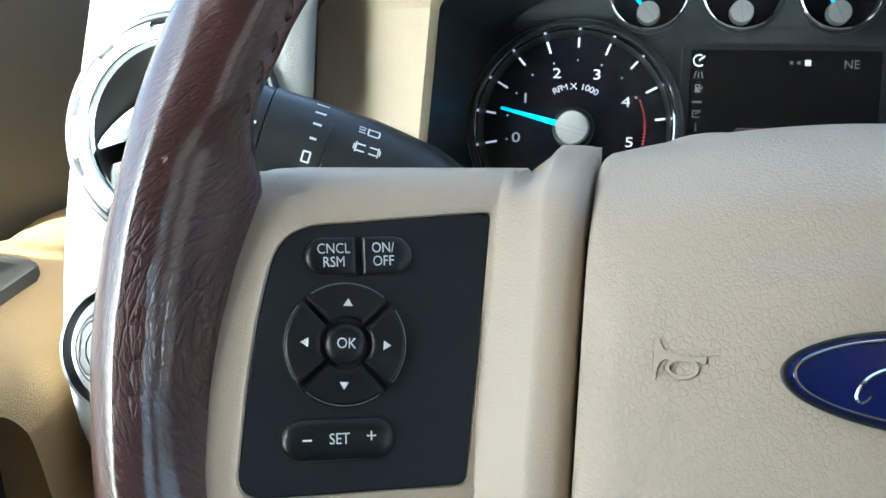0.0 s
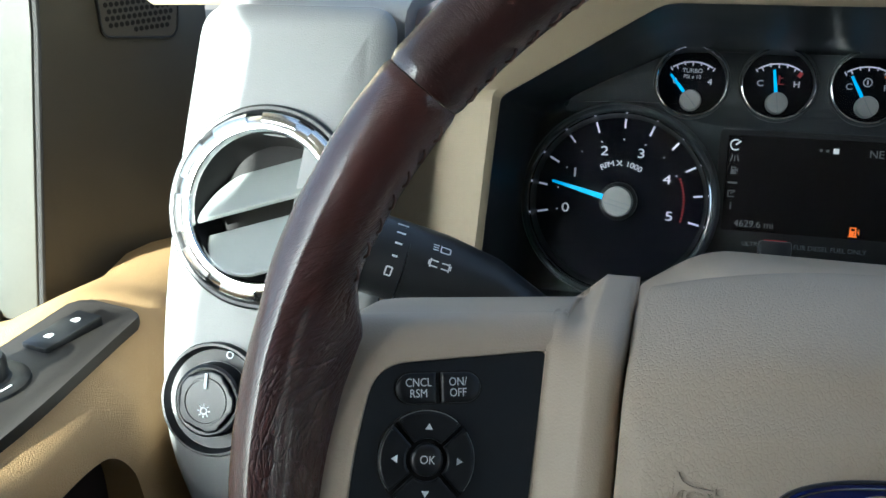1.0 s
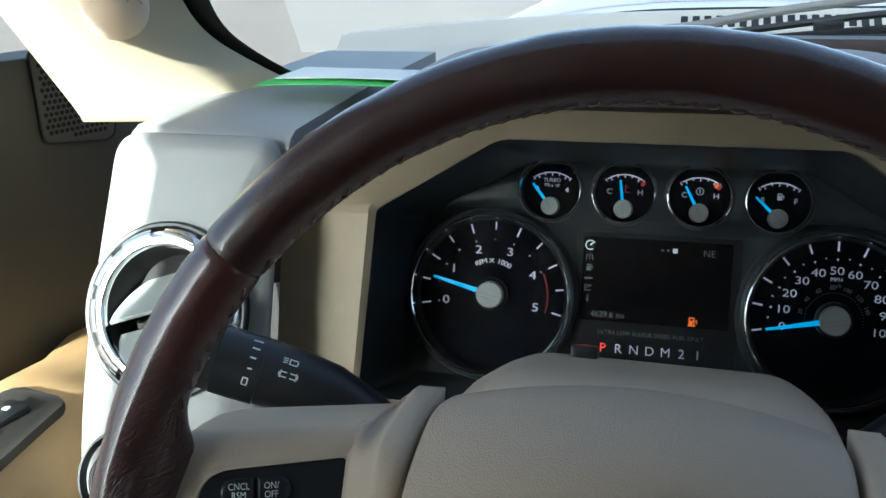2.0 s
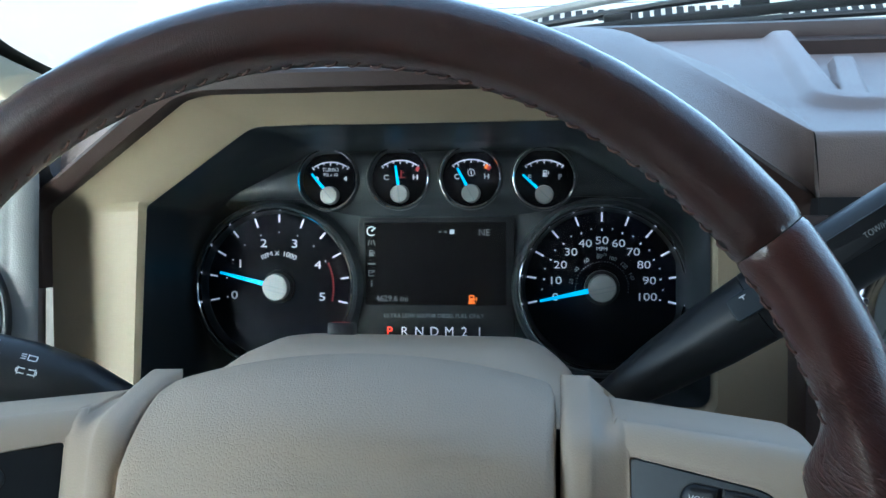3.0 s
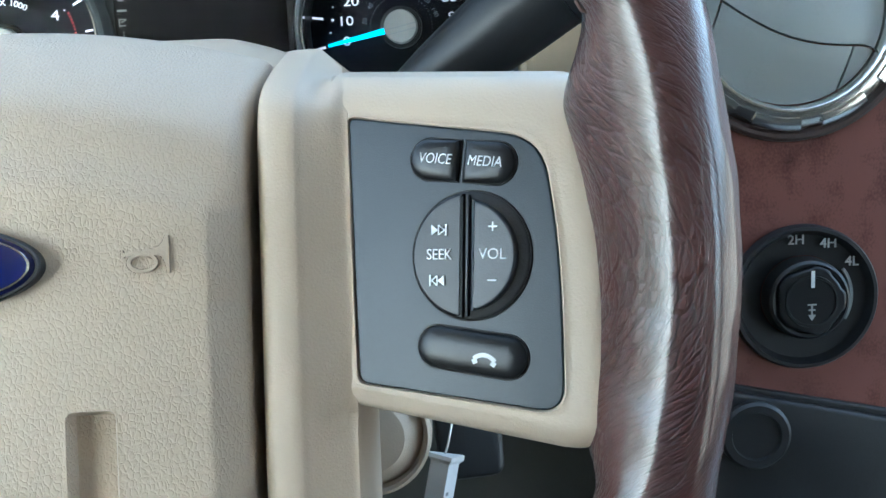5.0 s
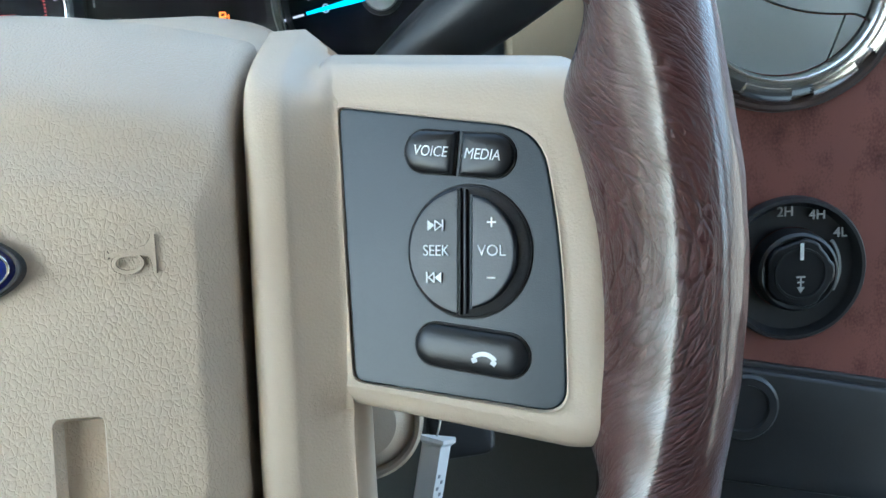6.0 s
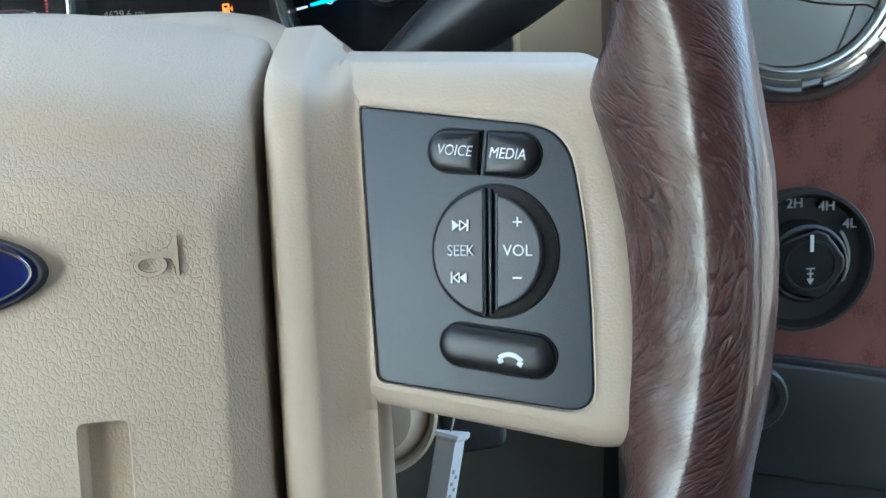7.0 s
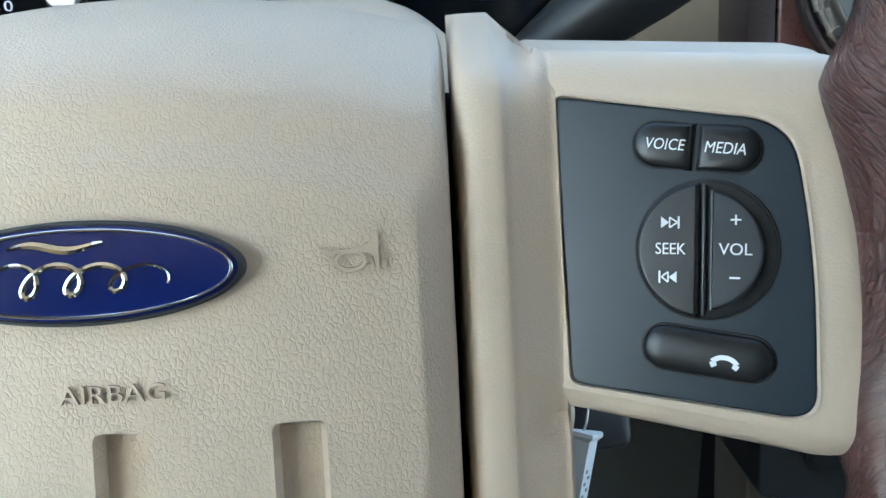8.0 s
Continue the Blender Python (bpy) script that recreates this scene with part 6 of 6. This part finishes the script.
frit_rows = []
for s in PILLAR_S:
    p = Vector(pillar_ring(s)[4])
    w = 0.003 + 0.010 * smooth01(s / 0.2)
    frit_rows.append([tuple(p + Vector((-0.012, 0.012, 0))), tuple(p + Vector((w * 0.5, 0.010, 0.001))), tuple(p + Vector((w, 0.011, 0.001)))])
bm = bmesh.new()
rings(bm, frit_rows, cap1=False, closed=False)
part("corner_border", bm, RUBBER, wsh, "black printed glass border")
part("border", join(border(0.0, 0.012, 0, 1), border(0.988, 1.0, 0, 1), border(0.012, 0.988, 0.0, 0.012)), RUBBER, wsh, "black printed glass border")

# papers on the dash by the windshield
paper = thing("paper_sheet", "white and green leaflet lying on the dash", "leaflet", pose(-0.2300, 0.0560, 1.5235, 0, 0, -4))


def curl(x0, x1, y0, y1, z0, lift_):
    def fn(s, t):
        x, y = x0 + (x1 - x0) * s, y0 + (y1 - y0) * t
        return (x, y, z0 + lift_ * (t * 0.3 + 0.5 * math.sin(s * 2.2) * (1 - t)))
    bm = sheet(fn, 16, 8)
    res = bmesh.ops.extrude_face_region(bm, geom=list(bm.faces))
    for v in res["geom"]:
        if isinstance(v, bmesh.types.BMVert):
            v.co.z -= 0.0004
    return bm


part("page", curl(-0.026, 0.07, -0.016, 0.030, 0.0025, 0.004), PAPER_W, paper, "white page")
part("page", curl(-0.034, 0.07, -0.030, 0.04, 0.0, 0.005), PAPER_G, paper, "green page")

# ---- outside: bonnet, cowl, wipers, ground ----
bonnet = thing("truck_bonnet", "white truck bonnet with thin red stripe", "bonnet")


def bonnet_fn(s, t):
    x = -0.33 + 1.51 * s
    e = abs(s - 0.5) * 2
    y = 0.60 + 1.15 * t + 0.04 * (1 - e * e) * (1 - t) - 0.12 * e ** 4
    crown = 0.034 * smooth01((1 - e) * 2.4) * (0.4 + 0.6 * t)
    return (x, y, 1.508 + crown + 0.006 * t - 0.06 * e ** 8 - 0.012 * t * t)


bm = sheet(bonnet_fn, 48, 20)
part("panel", bm, PAINT_WHITE, bonnet)
for t0, wide in ((0.070, 0.007), (0.095, 0.003)):
    bm = sheet(lambda s, t: tuple(Vector(bonnet_fn(s * 0.94 + 0.03, t0 + wide * t)) + Vector((0, 0, 0.001))), 48, 2)
    part("stripe", bm, STRIPE, bonnet, "red pinstripe")
part("rear_edge", sweep([tuple(Vector(bonnet_fn(i / 40, 0)) + Vector((0, 0, -0.004))) for i in range(41)], 0.006, 8), RUBBER, bonnet)
part("pin", tri((-0.012, 0), (0.0, 0.0), (-0.002, 0.016), 0, 0.002), STRIPE, bonnet, m=pose(-0.17, 1.15, 1.537, 90, 0, 0))
fender = part("fender", sheet(lambda s, t: (-0.40 - 0.20 * math.sin(t * 1.57), 0.30 + 1.6 * s, 1.34 - 0.5 * (1 - math.cos(t * 1.57)) + 0.02), 20, 10), PAINT_WHITE, bonnet)
solid("engine_bay", box(-0.60, 1.36, 0.38, 1.80, 0.60, 1.38), GAP, "dark engine bay under the bonnet", "engine bay", "structure")

cowl = thing("cowl_grille", "cream louvred cowl below the windshield", "cowl grille", kind="structure")
COWL_LINE = ((0.0, 0.36, 1.5010), (0.45, 0.485, 1.5080), (0.52, 0.500, 1.5120), (0.80, 0.522, 1.5280), (0.86, 0.535, 1.5300), (1.0, 0.62, 1.5220))


def cowl_point(x, f):
    """f runs from the windshield over the louvred step to the bonnet."""
    e = abs((x + 0.33) / 1.51 - 0.5) * 2
    for (f0, y0, z0), (f1, y1, z1) in zip(COWL_LINE, COWL_LINE[1:]):
        if f <= f1:
            k = (f - f0) / (f1 - f0)
            return Vector((x, y0 + (y1 - y0) * k - 0.16 * e ** 4, z0 + (z1 - z0) * k - 0.012 * e ** 4))


bm = bmesh.new()
rings(bm, [[tuple(cowl_point(-0.33 + 1.51 * i / 60, f)) for i in range(61)] for f in (0.0, 0.2, 0.45, 0.52, 0.80, 0.86, 1.0)], cap1=False, closed=False)
part("cowl_tray", bm, COWL_LIGHT, cowl, angle=50)
slot_me = {}
for row, (f, deep, tilt) in enumerate(((0.66, 0.0085, 36), (0.30, 0.012, 3))):
    b = box(-0.0037, 0.0037, -deep, deep, -0.002, 0.0010, 0.0009)
    slot_me[row] = bpy.data.meshes.new("louvre")
    b.to_mesh(slot_me[row])
    b.free()
    slot_me[row].materials.append(COWL)
    for i in range(82):
        x = 0.0 + 0.0118 * i
        ob = new("louvre", slot_me[row])
        ob.parent, ob.matrix_basis = cowl, Matrix.Translation(cowl_point(x, f)) @ pose(0, 0, 0, tilt, 0, 0)


def wiper(pts, label, arm):
    w = thing("wiper", label, "windshield wiper", group="windshield wipers")
    line = along_line(pts, 8)
    n = len(line) - 1
    part("blade", sweep([tuple(p + Vector((0, -0.004, -0.006))) for p in line], 0.0035, 8, flat=1.5), RUBBER, w)
    part("blade_frame", sweep([tuple(p + Vector((0, 0.004, 0.003 + 0.006 * math.sin(i / n * 3.14)))) for i, p in enumerate(line)], 0.0034, 8), COWL, w)
    for s in (0.22, 0.5, 0.78):
        p = line[int(n * s)]
        part("claw", box(-0.013, 0.013, -0.003, 0.005, -0.004, 0.0065, 0.002), COWL, w, m=Matrix.Translation(p) @ pose(0, 0, 0, 0, -6, 0))
    part("arm", sweep([tuple(p) for p in along_line(arm, 6)], 0.0045, 10), SATIN_GREY, w, "grey wiper arm")
    return w


wiper([(0.045, 0.400, 1.5155), (0.18, 0.395, 1.5290), (0.33, 0.390, 1.5410), (0.60, 0.385, 1.555)], "black windshield wiper with grey arm on the cowl", [(-0.06, 0.47, 1.510), (0.014, 0.46, 1.5190), (0.0874, 0.45, 1.5345), (0.2066, 0.445, 1.5505), (0.30, 0.42, 1.549)])
wiper([(0.12, 0.372, 1.5130), (0.35, 0.368, 1.5170), (0.70, 0.360, 1.525), (1.0, 0.30, 1.53)], "black windshield wiper lying low on the cowl", [(0.40, 0.47, 1.512), (0.55, 0.43, 1.535), (0.70, 0.39, 1.535)])

bm = sheet(lambda s, t: (-1500 + 3000 * s, -1500 + 3000 * t, 0.0), 2, 2)
solid("ground", bm, GROUND, "pale dusty concrete yard in sunlight", "ground", "structure")
slab = extrude_poly([(-5.2, 11.6), (14.0, 10.5), (14.0, 90.0), (-42.0, 90.0)], "z", -0.05, 0.004)
solid("pavement", slab, GROUND_LIGHT, "paler worn concrete slab", "pavement", "structure")
